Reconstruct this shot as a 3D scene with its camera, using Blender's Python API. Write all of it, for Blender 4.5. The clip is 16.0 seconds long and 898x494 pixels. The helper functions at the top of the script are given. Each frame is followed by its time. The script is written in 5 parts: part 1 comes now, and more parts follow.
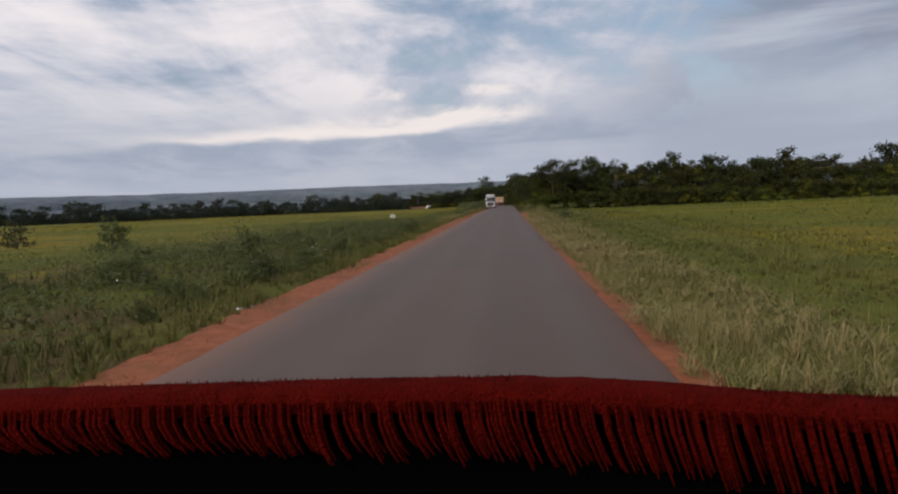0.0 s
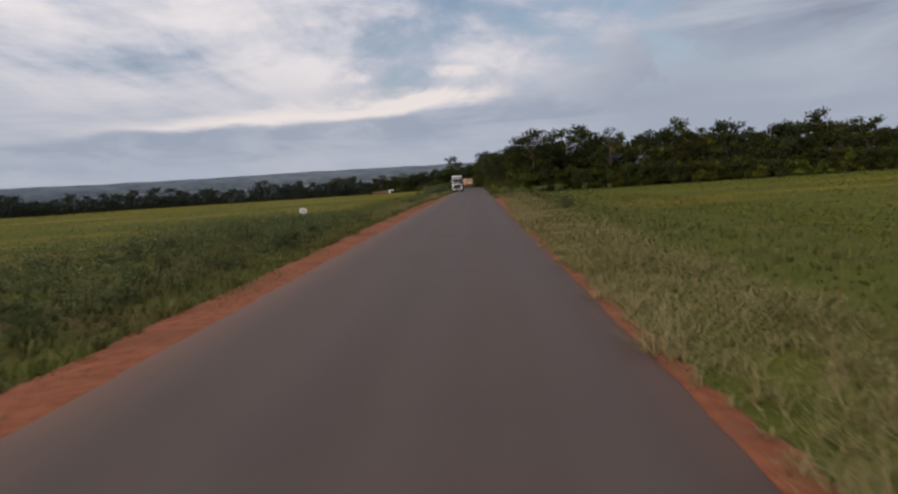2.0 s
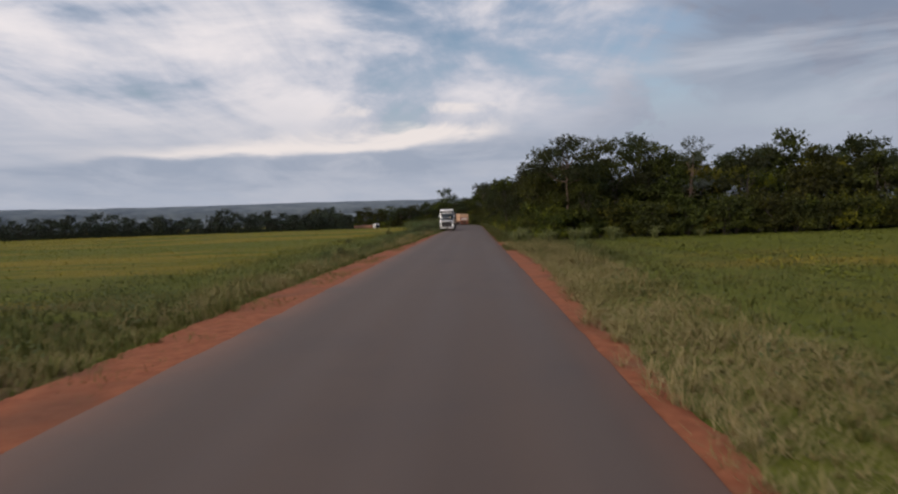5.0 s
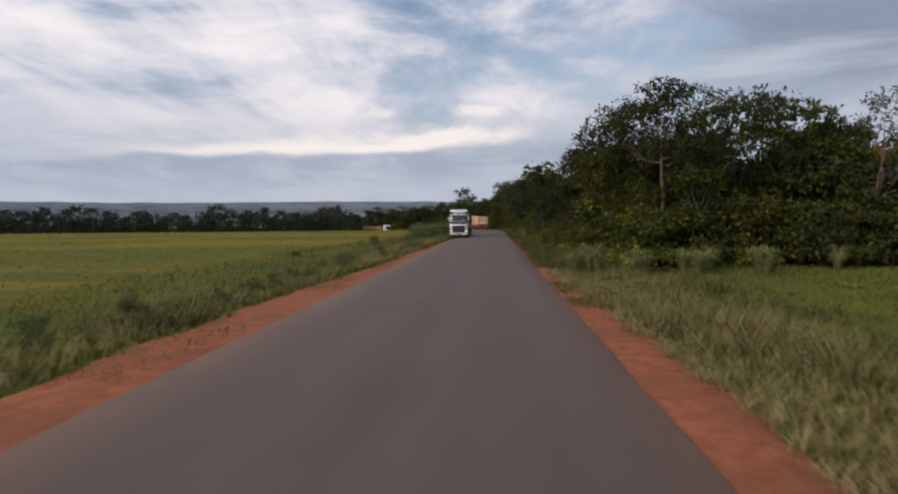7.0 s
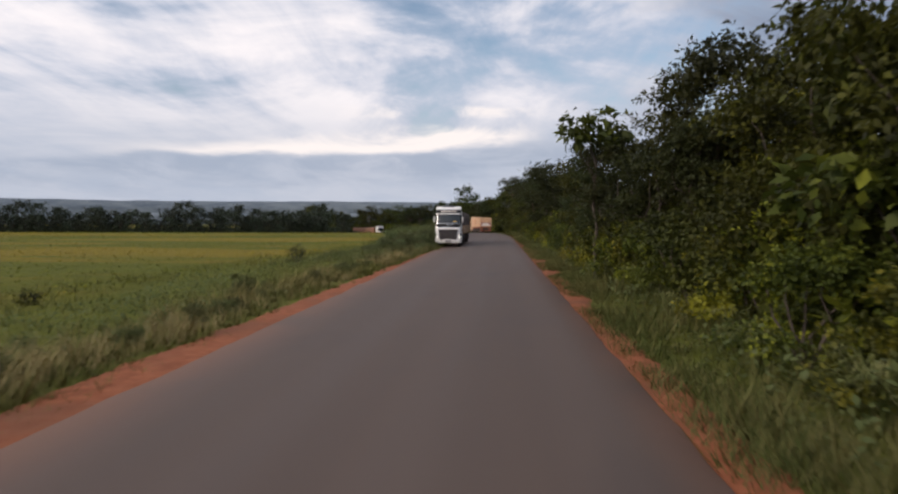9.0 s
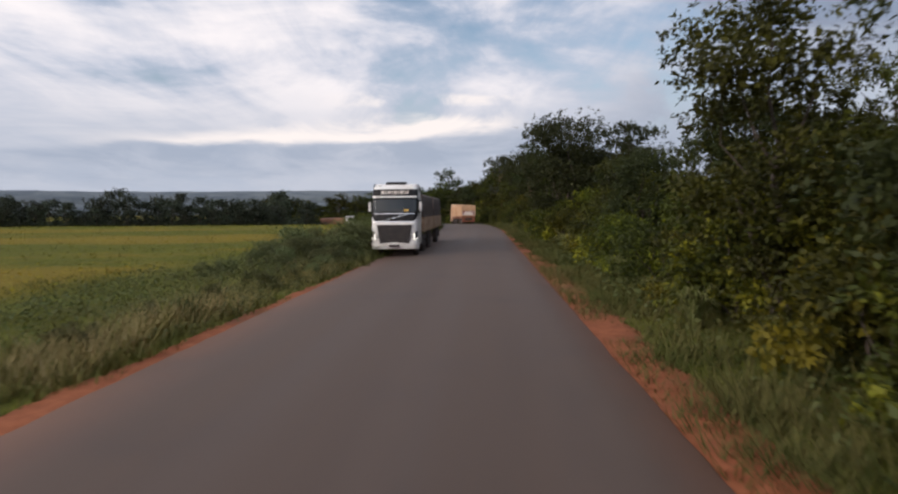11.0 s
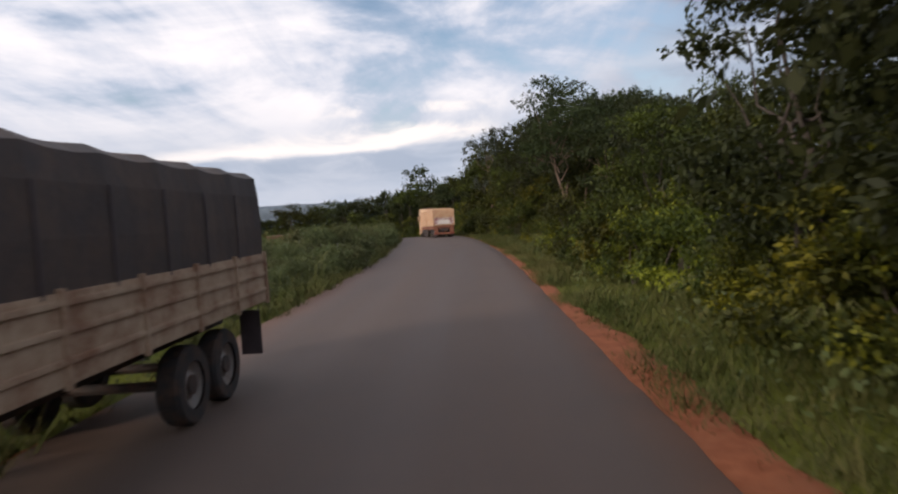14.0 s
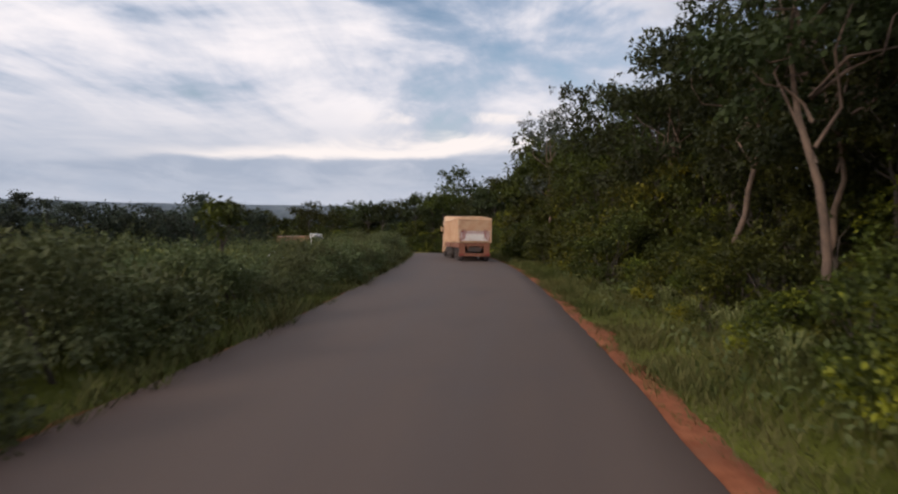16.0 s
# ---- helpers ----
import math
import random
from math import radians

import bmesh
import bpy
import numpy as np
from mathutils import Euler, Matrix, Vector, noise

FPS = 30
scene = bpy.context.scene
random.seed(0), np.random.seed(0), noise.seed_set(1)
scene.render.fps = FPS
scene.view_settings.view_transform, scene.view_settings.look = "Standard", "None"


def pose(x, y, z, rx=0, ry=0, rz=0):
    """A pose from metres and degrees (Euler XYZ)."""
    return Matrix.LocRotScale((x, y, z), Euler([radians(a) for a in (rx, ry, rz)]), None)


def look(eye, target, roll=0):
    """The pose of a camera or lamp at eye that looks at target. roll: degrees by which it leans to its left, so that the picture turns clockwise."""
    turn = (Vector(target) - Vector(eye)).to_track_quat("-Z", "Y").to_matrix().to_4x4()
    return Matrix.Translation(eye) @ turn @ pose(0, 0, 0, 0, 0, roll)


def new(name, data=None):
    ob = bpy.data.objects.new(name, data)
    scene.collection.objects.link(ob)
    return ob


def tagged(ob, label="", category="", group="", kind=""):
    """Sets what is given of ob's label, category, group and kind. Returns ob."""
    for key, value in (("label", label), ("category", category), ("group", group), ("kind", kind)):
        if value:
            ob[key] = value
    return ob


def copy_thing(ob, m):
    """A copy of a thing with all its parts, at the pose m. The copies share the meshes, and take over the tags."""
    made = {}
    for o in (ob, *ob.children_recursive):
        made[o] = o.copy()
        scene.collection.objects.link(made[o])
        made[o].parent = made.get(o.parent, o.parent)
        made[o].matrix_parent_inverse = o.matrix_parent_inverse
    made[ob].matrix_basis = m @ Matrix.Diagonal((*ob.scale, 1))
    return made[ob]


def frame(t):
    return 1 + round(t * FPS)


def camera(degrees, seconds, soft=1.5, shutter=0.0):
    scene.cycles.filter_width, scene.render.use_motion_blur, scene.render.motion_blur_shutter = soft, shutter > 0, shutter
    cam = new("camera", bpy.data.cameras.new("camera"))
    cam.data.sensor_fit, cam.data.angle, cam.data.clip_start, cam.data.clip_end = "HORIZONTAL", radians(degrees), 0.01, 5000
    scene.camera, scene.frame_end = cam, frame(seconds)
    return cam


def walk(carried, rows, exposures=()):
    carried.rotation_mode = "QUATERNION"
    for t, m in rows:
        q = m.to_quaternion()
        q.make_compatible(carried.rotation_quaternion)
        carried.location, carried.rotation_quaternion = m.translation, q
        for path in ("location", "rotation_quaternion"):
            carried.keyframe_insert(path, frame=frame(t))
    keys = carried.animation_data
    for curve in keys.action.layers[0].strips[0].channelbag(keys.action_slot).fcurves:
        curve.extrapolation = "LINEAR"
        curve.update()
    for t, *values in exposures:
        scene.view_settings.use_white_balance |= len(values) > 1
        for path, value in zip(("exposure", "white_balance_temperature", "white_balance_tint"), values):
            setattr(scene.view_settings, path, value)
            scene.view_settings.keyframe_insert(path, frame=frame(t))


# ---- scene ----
# A narrow country road, y ahead along it, x to the right; the camera's lane is x = 0.
cam = camera(68.0, 16.0, soft=2.2, shutter=0.2)
PLAN = 1.32          # metres in one unit of the plan in which road, land and plants are laid out
EYE = 1.9 * PLAN
SPEED = 10.8 * PLAN

# seconds, yaw, pitch, roll (degrees), sideways shift (m)
TURNS = [
    (0.0, 5.14, -3.91, 2.5, 0), (0.5, 4.69, -2.96, 2.2, 0), (1.0, 2.15, -0.98, 4.6, 0), (1.5, 2.05, -0.34, 5.1, 0),
    (2.0, 2.72, -5.55, 3.8, 0), (2.5, 5.27, -5.13, 0.7, 0), (3.0, 3.77, -2.17, 2.1, 0), (3.5, 1.93, -2.61, 4.7, 0),
    (6.0, 3.9, -2.6, -1.0, 0), (6.5, 5.47, -3.93, -1.4, 0), (7.0, 3.81, -2.32, 0.6, 0), (7.5, 5.01, -2.22, -0.3, 0),
    (8.0, 4.23, -3.0, 0.0, 0), (8.5, 2.88, -3.77, 1.7, 0), (9.0, 4.2, -2.21, 0.0, 0), (11.5, 2.89, -3.32, 0.6, 0),
    (12.0, 3.41, -2.29, 0.5, 0), (12.5, 3.66, -4.84, 0.3, 0), (13.0, 5.43, -2.57, 0.0, 0), (13.5, 3.9, -2.49, 1.1, 0),
    (14.0, 1.67, -2.74, 3.7, 0), (14.5, 2.4, -2.39, 1.9, 0), (15.0, 4.19, -4.41, -0.2, 0), (15.5, 4.52, -3.38, -0.6, 0),
    (16.0, 5.29, -1.71, -0.6, 0),
]
# the drive sets off from rest within its first tenth of a second
START = [(0.0, 5.14, -3.91, 2.5, 0.0), (0.034, 5.14, -3.91, 2.5, 0.0), (0.1, 5.06, -3.75, 2.44, 1.3), (0.2, 4.97, -3.55, 2.38, 2.85)]
walk(cam, [(t, pose(0, y, EYE, 90 + pitch, 0, yaw) @ pose(0, 0, 0, 0, 0, -roll)) for t, yaw, pitch, roll, y in START]
     + [(t, pose(dx, SPEED * t, EYE, 90 + pitch, 0, yaw) @ pose(0, 0, 0, 0, 0, -roll)) for t, yaw, pitch, roll, dx in TURNS[1:]],
     [(0, -0.1, 6500, 15), (0.5, -0.25, 6500, 15), (1.5, -0.35, 6500, 15), (2.5, -0.04, 6500, 15), (3.5, -0.22, 6500, 15), (7, 0.0, 6500, 15), (9, 0.12, 6500, 15), (12, 0.08, 6500, 15),
      (13, 0.05, 6500, 15), (14, 0.25, 6500, 15), (16, 0.1, 6500, 15)])


# ---------------------------------------------------------------- nodes
def nodes_of(mat):
    mat.use_nodes = True
    nt = mat.node_tree
    nt.nodes.clear()
    return nt


def node(nt, kind, values=None, **props):
    n = nt.nodes.new(kind)
    for k, v in props.items():
        setattr(n, k, v)
    for k, v in (values or {}).items():
        if isinstance(v, bpy.types.NodeSocket):
            nt.links.new(v, n.inputs[k])
        else:
            n.inputs[k].default_value = v
    return n


def maths(nt, op, a, b=0.0, c=0.0, clamp=False):
    n = nt.nodes.new("ShaderNodeMath")
    n.operation, n.use_clamp = op, clamp
    for i, v in enumerate((a, b, c)):
        if isinstance(v, bpy.types.NodeSocket):
            nt.links.new(v, n.inputs[i])
        else:
            n.inputs[i].default_value = v
    return n.outputs[0]


def mixc(nt, fac, a, b, mode="MIX"):
    n = nt.nodes.new("ShaderNodeMix")
    n.data_type, n.blend_type = "RGBA", mode
    for i, v in ((0, fac), (6, a), (7, b)):
        if isinstance(v, bpy.types.NodeSocket):
            nt.links.new(v, n.inputs[i])
        elif i == 0:
            n.inputs[i].default_value = v
        else:
            n.inputs[i].default_value = (*v, 1)
    return n.outputs[2]


def ramp(nt, fac, lo, hi):
    """0 at lo, 1 at hi, smooth between."""
    n = nt.nodes.new("ShaderNodeMapRange")
    n.interpolation_type = "SMOOTHSTEP"
    nt.links.new(fac, n.inputs[0])
    n.inputs[1].default_value, n.inputs[2].default_value = lo, hi
    return n.outputs[0]


def noise_of(nt, vec, scale, detail=4.0, rough=0.55, warp=0.0):
    n = node(nt, "ShaderNodeTexNoise", {"Scale": scale, "Detail": detail, "Roughness": rough, "Distortion": warp})
    if vec is not None:
        nt.links.new(vec, n.inputs["Vector"])
    return n.outputs[0]


# ---------------------------------------------------------------- world and sun
SUN_UP, SUN_FROM = 24.0, 230.0          # degrees: height, and bearing clockwise from straight ahead


def make_world():
    w = bpy.data.worlds.new("sky")
    scene.world = w
    w.use_nodes = True
    nt = w.node_tree
    nt.nodes.clear()
    vec = node(nt, "ShaderNodeTexCoord").outputs["Generated"]
    xyz = node(nt, "ShaderNodeSeparateXYZ", {0: vec}).outputs
    sky = node(nt, "ShaderNodeTexSky", sky_type="NISHITA", sun_disc=False, sun_elevation=radians(SUN_UP),
               sun_rotation=radians(SUN_FROM), altitude=400.0, air_density=1.2, dust_density=1.5)
    up = maths(nt, "MAXIMUM", xyz[2], 0.0)
    # a flat cloud deck: the direction laid out on a plane overhead
    far = maths(nt, "DIVIDE", 1.0, maths(nt, "ADD", up, 0.10))
    deck = node(nt, "ShaderNodeCombineXYZ", {0: maths(nt, "MULTIPLY", xyz[0], far), 1: maths(nt, "MULTIPLY", xyz[1], far),
                                             2: 0.0}).outputs[0]
    big = noise_of(nt, node(nt, "ShaderNodeMapping", {0: vec, "Location": (3.1, 0.7, 0.35), "Scale": (1.5, 1.5, 4.2)}).outputs[0], 1.7, 7.0, 0.56, 0.7)
    sheet = noise_of(nt, node(nt, "ShaderNodeMapping", {0: vec, "Location": (0.6, 1.9, 0.2), "Scale": (1.4, 1.4, 9.0), "Rotation": (0.0, -0.12, 0)}).outputs[0],
                     1.6, 6.0, 0.55, 0.5)
    wisp = noise_of(nt, node(nt, "ShaderNodeMapping", {0: deck, "Location": (0.4, 3.0, 0), "Scale": (1.2, 0.4, 1),
                                                       "Rotation": (0, 0, -0.65)}).outputs[0], 1.7, 8.0, 0.6, 0.8)
    cover = maths(nt, "ADD", maths(nt, "MULTIPLY", big, 0.70), maths(nt, "MULTIPLY", wisp, 0.30))
    # azimuth to the right of straight ahead, and height, in radians
    az = maths(nt, "ARCTAN2", xyz[0], xyz[1])
    el = maths(nt, "ARCSINE", xyz[2])
    fibre = noise_of(nt, node(nt, "ShaderNodeMapping", {0: vec, "Location": (1.4, 0.3, 0.8), "Scale": (2.2, 2.2, 6.0),
                                                        "Rotation": (0.0, 0.35, 0.0)}).outputs[0], 2.6, 6.0, 0.6, 0.9)
    cover = maths(nt, "MULTIPLY_ADD", maths(nt, "SUBTRACT", fibre, 0.5), 0.16, cover)
    mask = ramp(nt, cover, 0.33, 0.50)
    white = mixc(nt, ramp(nt, cover, 0.40, 0.62), (0.46, 0.53, 0.64), (0.93, 0.90, 0.89))
    # slate cloud to the right, its left rim torn
    torn = maths(nt, "ADD", maths(nt, "MULTIPLY", maths(nt, "SUBTRACT", big, 0.5), 0.55), maths(nt, "MULTIPLY", maths(nt, "SUBTRACT", sheet, 0.5), 0.35))
    right = ramp(nt, maths(nt, "ADD", maths(nt, "MULTIPLY_ADD", el, -0.30, az), torn), 0.06, 0.24)
    slate = mixc(nt, ramp(nt, sheet, 0.38, 0.70), (0.225, 0.275, 0.365), (0.54, 0.585, 0.65))
    cloud = mixc(nt, maths(nt, "MULTIPLY", right, 0.92), white, slate)
    # a slate band low down, hazier towards the horizon
    bend = maths(nt, "ADD", maths(nt, "MULTIPLY", maths(nt, "SUBTRACT", sheet, 0.5), 0.07), maths(nt, "MULTIPLY", maths(nt, "SUBTRACT", fibre, 0.5), 0.022))
    rise = maths(nt, "ADD", maths(nt, "SUBTRACT", el, maths(nt, "MULTIPLY_ADD", az, 0.035, 0.112)), bend)
    low = maths(nt, "SUBTRACT", 1.0, ramp(nt, maths(nt, "MULTIPLY_ADD", torn, 0.18, el), 0.08, 0.215))
    haze = mixc(nt, maths(nt, "MULTIPLY", low, 0.82), cloud, (0.44, 0.50, 0.585))
    under = maths(nt, "MULTIPLY", maths(nt, "SUBTRACT", 1.0, ramp(nt, maths(nt, "ABSOLUTE", maths(nt, "ADD", rise, 0.022)), 0.008, 0.03)),
                  maths(nt, "SUBTRACT", 1.0, ramp(nt, az, 0.10, 0.35)))
    haze = mixc(nt, maths(nt, "MULTIPLY", maths(nt, "MULTIPLY", under, ramp(nt, fibre, 0.28, 0.62)), 0.7), haze, (0.315, 0.385, 0.485))
    # long lit streaks over the fields: flat underneath, lumpy on top
    crest = maths(nt, "MULTIPLY_ADD", maths(nt, "MULTIPLY", ramp(nt, fibre, 0.34, 0.70), ramp(nt, az, -0.60, -0.05)), 0.030, 0.004)
    body = maths(nt, "MULTIPLY", ramp(nt, rise, -0.008, 0.006), maths(nt, "SUBTRACT", 1.0, ramp(nt, maths(nt, "SUBTRACT", rise, crest), -0.010, 0.014)))
    upper = maths(nt, "MULTIPLY", maths(nt, "SUBTRACT", 1.0, ramp(nt, maths(nt, "ABSOLUTE", maths(nt, "SUBTRACT", rise, 0.052)), 0.004, 0.014)),
                  maths(nt, "MULTIPLY", ramp(nt, wisp, 0.40, 0.56), ramp(nt, az, -0.28, -0.10)))
    streak = maths(nt, "MULTIPLY", maths(nt, "MAXIMUM", body, maths(nt, "MULTIPLY", upper, 0.8)),
                   maths(nt, "MULTIPLY", ramp(nt, az, -0.62, -0.40),
                         maths(nt, "SUBTRACT", 1.0, ramp(nt, maths(nt, "MULTIPLY_ADD", fibre, 0.12, az), 0.06, 0.14))))
    lit = mixc(nt, maths(nt, "MULTIPLY", streak, 0.92), haze, (0.97, 0.91, 0.85))
    whole = maths(nt, "MAXIMUM", maths(nt, "MAXIMUM", mask, maths(nt, "MULTIPLY", right, 0.9)), maths(nt, "MAXIMUM", low, streak))
    clear = node(nt, "ShaderNodeBackground", {"Color": sky.outputs[0], "Strength": 0.11})
    # the sky behind and overhead, towards the sun, is brighter
    glow = ramp(nt, maths(nt, "SUBTRACT", maths(nt, "MULTIPLY", up, 1.1), maths(nt, "MULTIPLY", xyz[1], 0.8)), -0.45, 1.0)
    bright = maths(nt, "MULTIPLY_ADD", glow, 0.55, 0.98)
    clouds = node(nt, "ShaderNodeBackground", {"Color": lit, "Strength": bright})
    both = node(nt, "ShaderNodeMixShader", {0: whole, 1: clear.outputs[0], 2: clouds.outputs[0]})
    node(nt, "ShaderNodeOutputWorld", {0: both.outputs[0]})


make_world()
sun = new("sun", bpy.data.lights.new("sun", "SUN"))
sun.data.energy, sun.data.angle, sun.data.color = 1.7, radians(12), (1.0, 0.90, 0.76)
a, e = radians(SUN_FROM), radians(SUN_UP)
sun.matrix_world = look((0, 0, 60), (-math.sin(a) * math.cos(e), -math.cos(a) * math.cos(e), 60 - math.sin(e)))


# ---------------------------------------------------------------- materials
def material(name, build):
    mat = bpy.data.materials.new(name)
    nt = nodes_of(mat)
    bsdf = node(nt, "ShaderNodeBsdfPrincipled")
    build(nt, bsdf)
    out = node(nt, "ShaderNodeOutputMaterial", {0: bsdf.outputs[0]})
    return mat


def put(nt, socket, value):
    if isinstance(value, bpy.types.NodeSocket):
        nt.links.new(value, socket)
    elif isinstance(value, tuple):
        socket.default_value = (*value, 1)
    else:
        socket.default_value = value


def plain(name, colour, rough=0.6, metal=0.0, dirt=None, scale=6.0, amount=0.4, bump=0.0, spec=0.5):
    def build(nt, b):
        vec = node(nt, "ShaderNodeTexCoord").outputs["Object"]
        n = noise_of(nt, vec, scale, 6.0, 0.65)
        n2 = noise_of(nt, vec, scale * 9, 3.0, 0.6)
        other = dirt or tuple(c * 0.6 for c in colour)
        f = maths(nt, "MULTIPLY", ramp(nt, maths(nt, "MULTIPLY_ADD", n2, 0.25, n), 0.5, 0.85), amount)
        put(nt, b.inputs["Base Color"], mixc(nt, f, colour, other))
        put(nt, b.inputs["Roughness"], maths(nt, "MULTIPLY_ADD", n, 0.2, rough - 0.1, clamp=True))
        b.inputs["Metallic"].default_value = metal
        b.inputs["Specular IOR Level"].default_value = spec
        if bump:
            put(nt, b.inputs["Normal"], node(nt, "ShaderNodeBump", {"Strength": bump, "Distance": 0.02, "Height": n2}).outputs[0])
    return material(name, build)


def leafy(name, dark, light, yellow=0.0, tone=(0.22, 0.2, 0.02)):
    def build(nt, b):
        geo = node(nt, "ShaderNodeNewGeometry")
        rnd = geo.outputs["Random Per Island"]
        vec = node(nt, "ShaderNodeTexCoord").outputs["Object"]
        per = node(nt, "ShaderNodeObjectInfo").outputs["Random"]
        patch = noise_of(nt, vec, 0.9, 3.0, 0.6)
        f = maths(nt, "MULTIPLY_ADD", rnd, 0.38, maths(nt, "MULTIPLY_ADD", patch, 1.3, -0.46), clamp=True)
        c = mixc(nt, f, dark, light)
        hot = maths(nt, "MULTIPLY", ramp(nt, maths(nt, "MULTIPLY_ADD", rnd, 0.14, patch), 0.52, 0.80), yellow)
        c = mixc(nt, hot, c, tone)
        hue = node(nt, "ShaderNodeHueSaturation", {"Hue": maths(nt, "MULTIPLY_ADD", per, 0.05, 0.475), "Saturation": 1.0,
                                                   "Value": maths(nt, "MULTIPLY_ADD", per, 0.5, 0.75), "Color": c})
        put(nt, b.inputs["Base Color"], hue.outputs[0])
        b.inputs["Roughness"].default_value = 0.6
        b.inputs["Specular IOR Level"].default_value = 0.2
        tr = node(nt, "ShaderNodeBsdfTranslucent", {"Color": hue.outputs[0]})
        mix = node(nt, "ShaderNodeMixShader", {0: 0.3, 1: b.outputs[0], 2: tr.outputs[0]})
        b["leaf_mix"] = 1
        nt["mix_name"] = mix.name
    mat = material(name, build)
    nt = mat.node_tree
    nt.links.new(nt.nodes[nt["mix_name"]].outputs[0], [n for n in nt.nodes if n.type == "OUTPUT_MATERIAL"][0].inputs[0])
    return mat


def asphalt_build(nt, b):
    vec = node(nt, "ShaderNodeTexCoord").outputs["Object"]
    xyz = node(nt, "ShaderNodeSeparateXYZ", {0: vec}).outputs
    long = node(nt, "ShaderNodeMapping", {0: vec, "Scale": (1.0, 0.06, 1.0)}).outputs[0]
    big = noise_of(nt, long, 0.8, 5.0, 0.6)
    blot = noise_of(nt, vec, 0.35, 5.0, 0.6)
    fine = noise_of(nt, vec, 60.0, 3.0, 0.7)
    c = mixc(nt, ramp(nt, big, 0.3, 0.7), (0.070, 0.047, 0.036), (0.092, 0.062, 0.047))
    c = mixc(nt, maths(nt, "MULTIPLY", ramp(nt, blot, 0.5, 0.75), 0.35), c, (0.046, 0.036, 0.035))
    c = mixc(nt, maths(nt, "MULTIPLY", fine, 0.35), c, (0.11, 0.081, 0.068))
    tracks = None
    for x in (-3.6, -2.1, -0.75, 0.85):
        near = maths(nt, "ABSOLUTE", maths(nt, "SUBTRACT", maths(nt, "MULTIPLY_ADD", big, 0.5, xyz[0]), x + 0.25))
        bump = maths(nt, "SUBTRACT", 1.0, ramp(nt, near, 0.1, 0.5))
        tracks = bump if tracks is None else maths(nt, "MAXIMUM", tracks, bump)
    fade = maths(nt, "SUBTRACT", 1.0, ramp(nt, xyz[1], 165.0, 185.0))
    c = mixc(nt, maths(nt, "MULTIPLY", maths(nt, "MULTIPLY", tracks, fade), 0.13), c, (0.125, 0.096, 0.084))
    seal = noise_of(nt, node(nt, "ShaderNodeMapping", {0: vec, "Scale": (0.5, 0.16, 1.0), "Location": (3, 1, 0)}).outputs[0], 1.0, 3.0, 0.5)
    c = mixc(nt, maths(nt, "MULTIPLY", ramp(nt, seal, 0.58, 0.74), 0.25), c, (0.040, 0.033, 0.032))
    dust = maths(nt, "MULTIPLY", maths(nt, "MAXIMUM", ramp(nt, xyz[0], 1.1, 1.8), maths(nt, "SUBTRACT", 1.0, ramp(nt, xyz[0], -4.35, -3.0))), fade)
    c = mixc(nt, maths(nt, "MULTIPLY", maths(nt, "MULTIPLY", dust, ramp(nt, blot, 0.22, 0.6)), 0.75), c, (0.165, 0.082, 0.052))
    put(nt, b.inputs["Base Color"], c)
    put(nt, b.inputs["Roughness"], maths(nt, "MULTIPLY_ADD", big, 0.25, 0.6))
    b.inputs["Specular IOR Level"].default_value = 0.22
    put(nt, b.inputs["Normal"], node(nt, "ShaderNodeBump", {"Strength": 0.35, "Distance": 0.01, "Height": fine}).outputs[0])


def soil_build(nt, b):
    vec = node(nt, "ShaderNodeTexCoord").outputs["Object"]
    big = noise_of(nt, vec, 0.5, 6.0, 0.65)
    mid = noise_of(nt, vec, 4.0, 6.0, 0.7)
    fine = noise_of(nt, vec, 40.0, 4.0, 0.7)
    c = mixc(nt, ramp(nt, mid, 0.3, 0.7), (0.185, 0.055, 0.023), (0.29, 0.10, 0.045))
    c = mixc(nt, maths(nt, "MULTIPLY", ramp(nt, big, 0.48, 0.68), 0.6), c, (0.11, 0.052, 0.030))
    c = mixc(nt, maths(nt, "MULTIPLY", ramp(nt, fine, 0.62, 0.75), 0.4), c, (0.40, 0.22, 0.13))
    put(nt, b.inputs["Base Color"], c)
    b.inputs["Roughness"].default_value = 0.95
    b.inputs["Specular IOR Level"].default_value = 0.15
    put(nt, b.inputs["Normal"], node(nt, "ShaderNodeBump", {"Strength": 0.6, "Distance": 0.04, "Height": mid}).outputs[0])


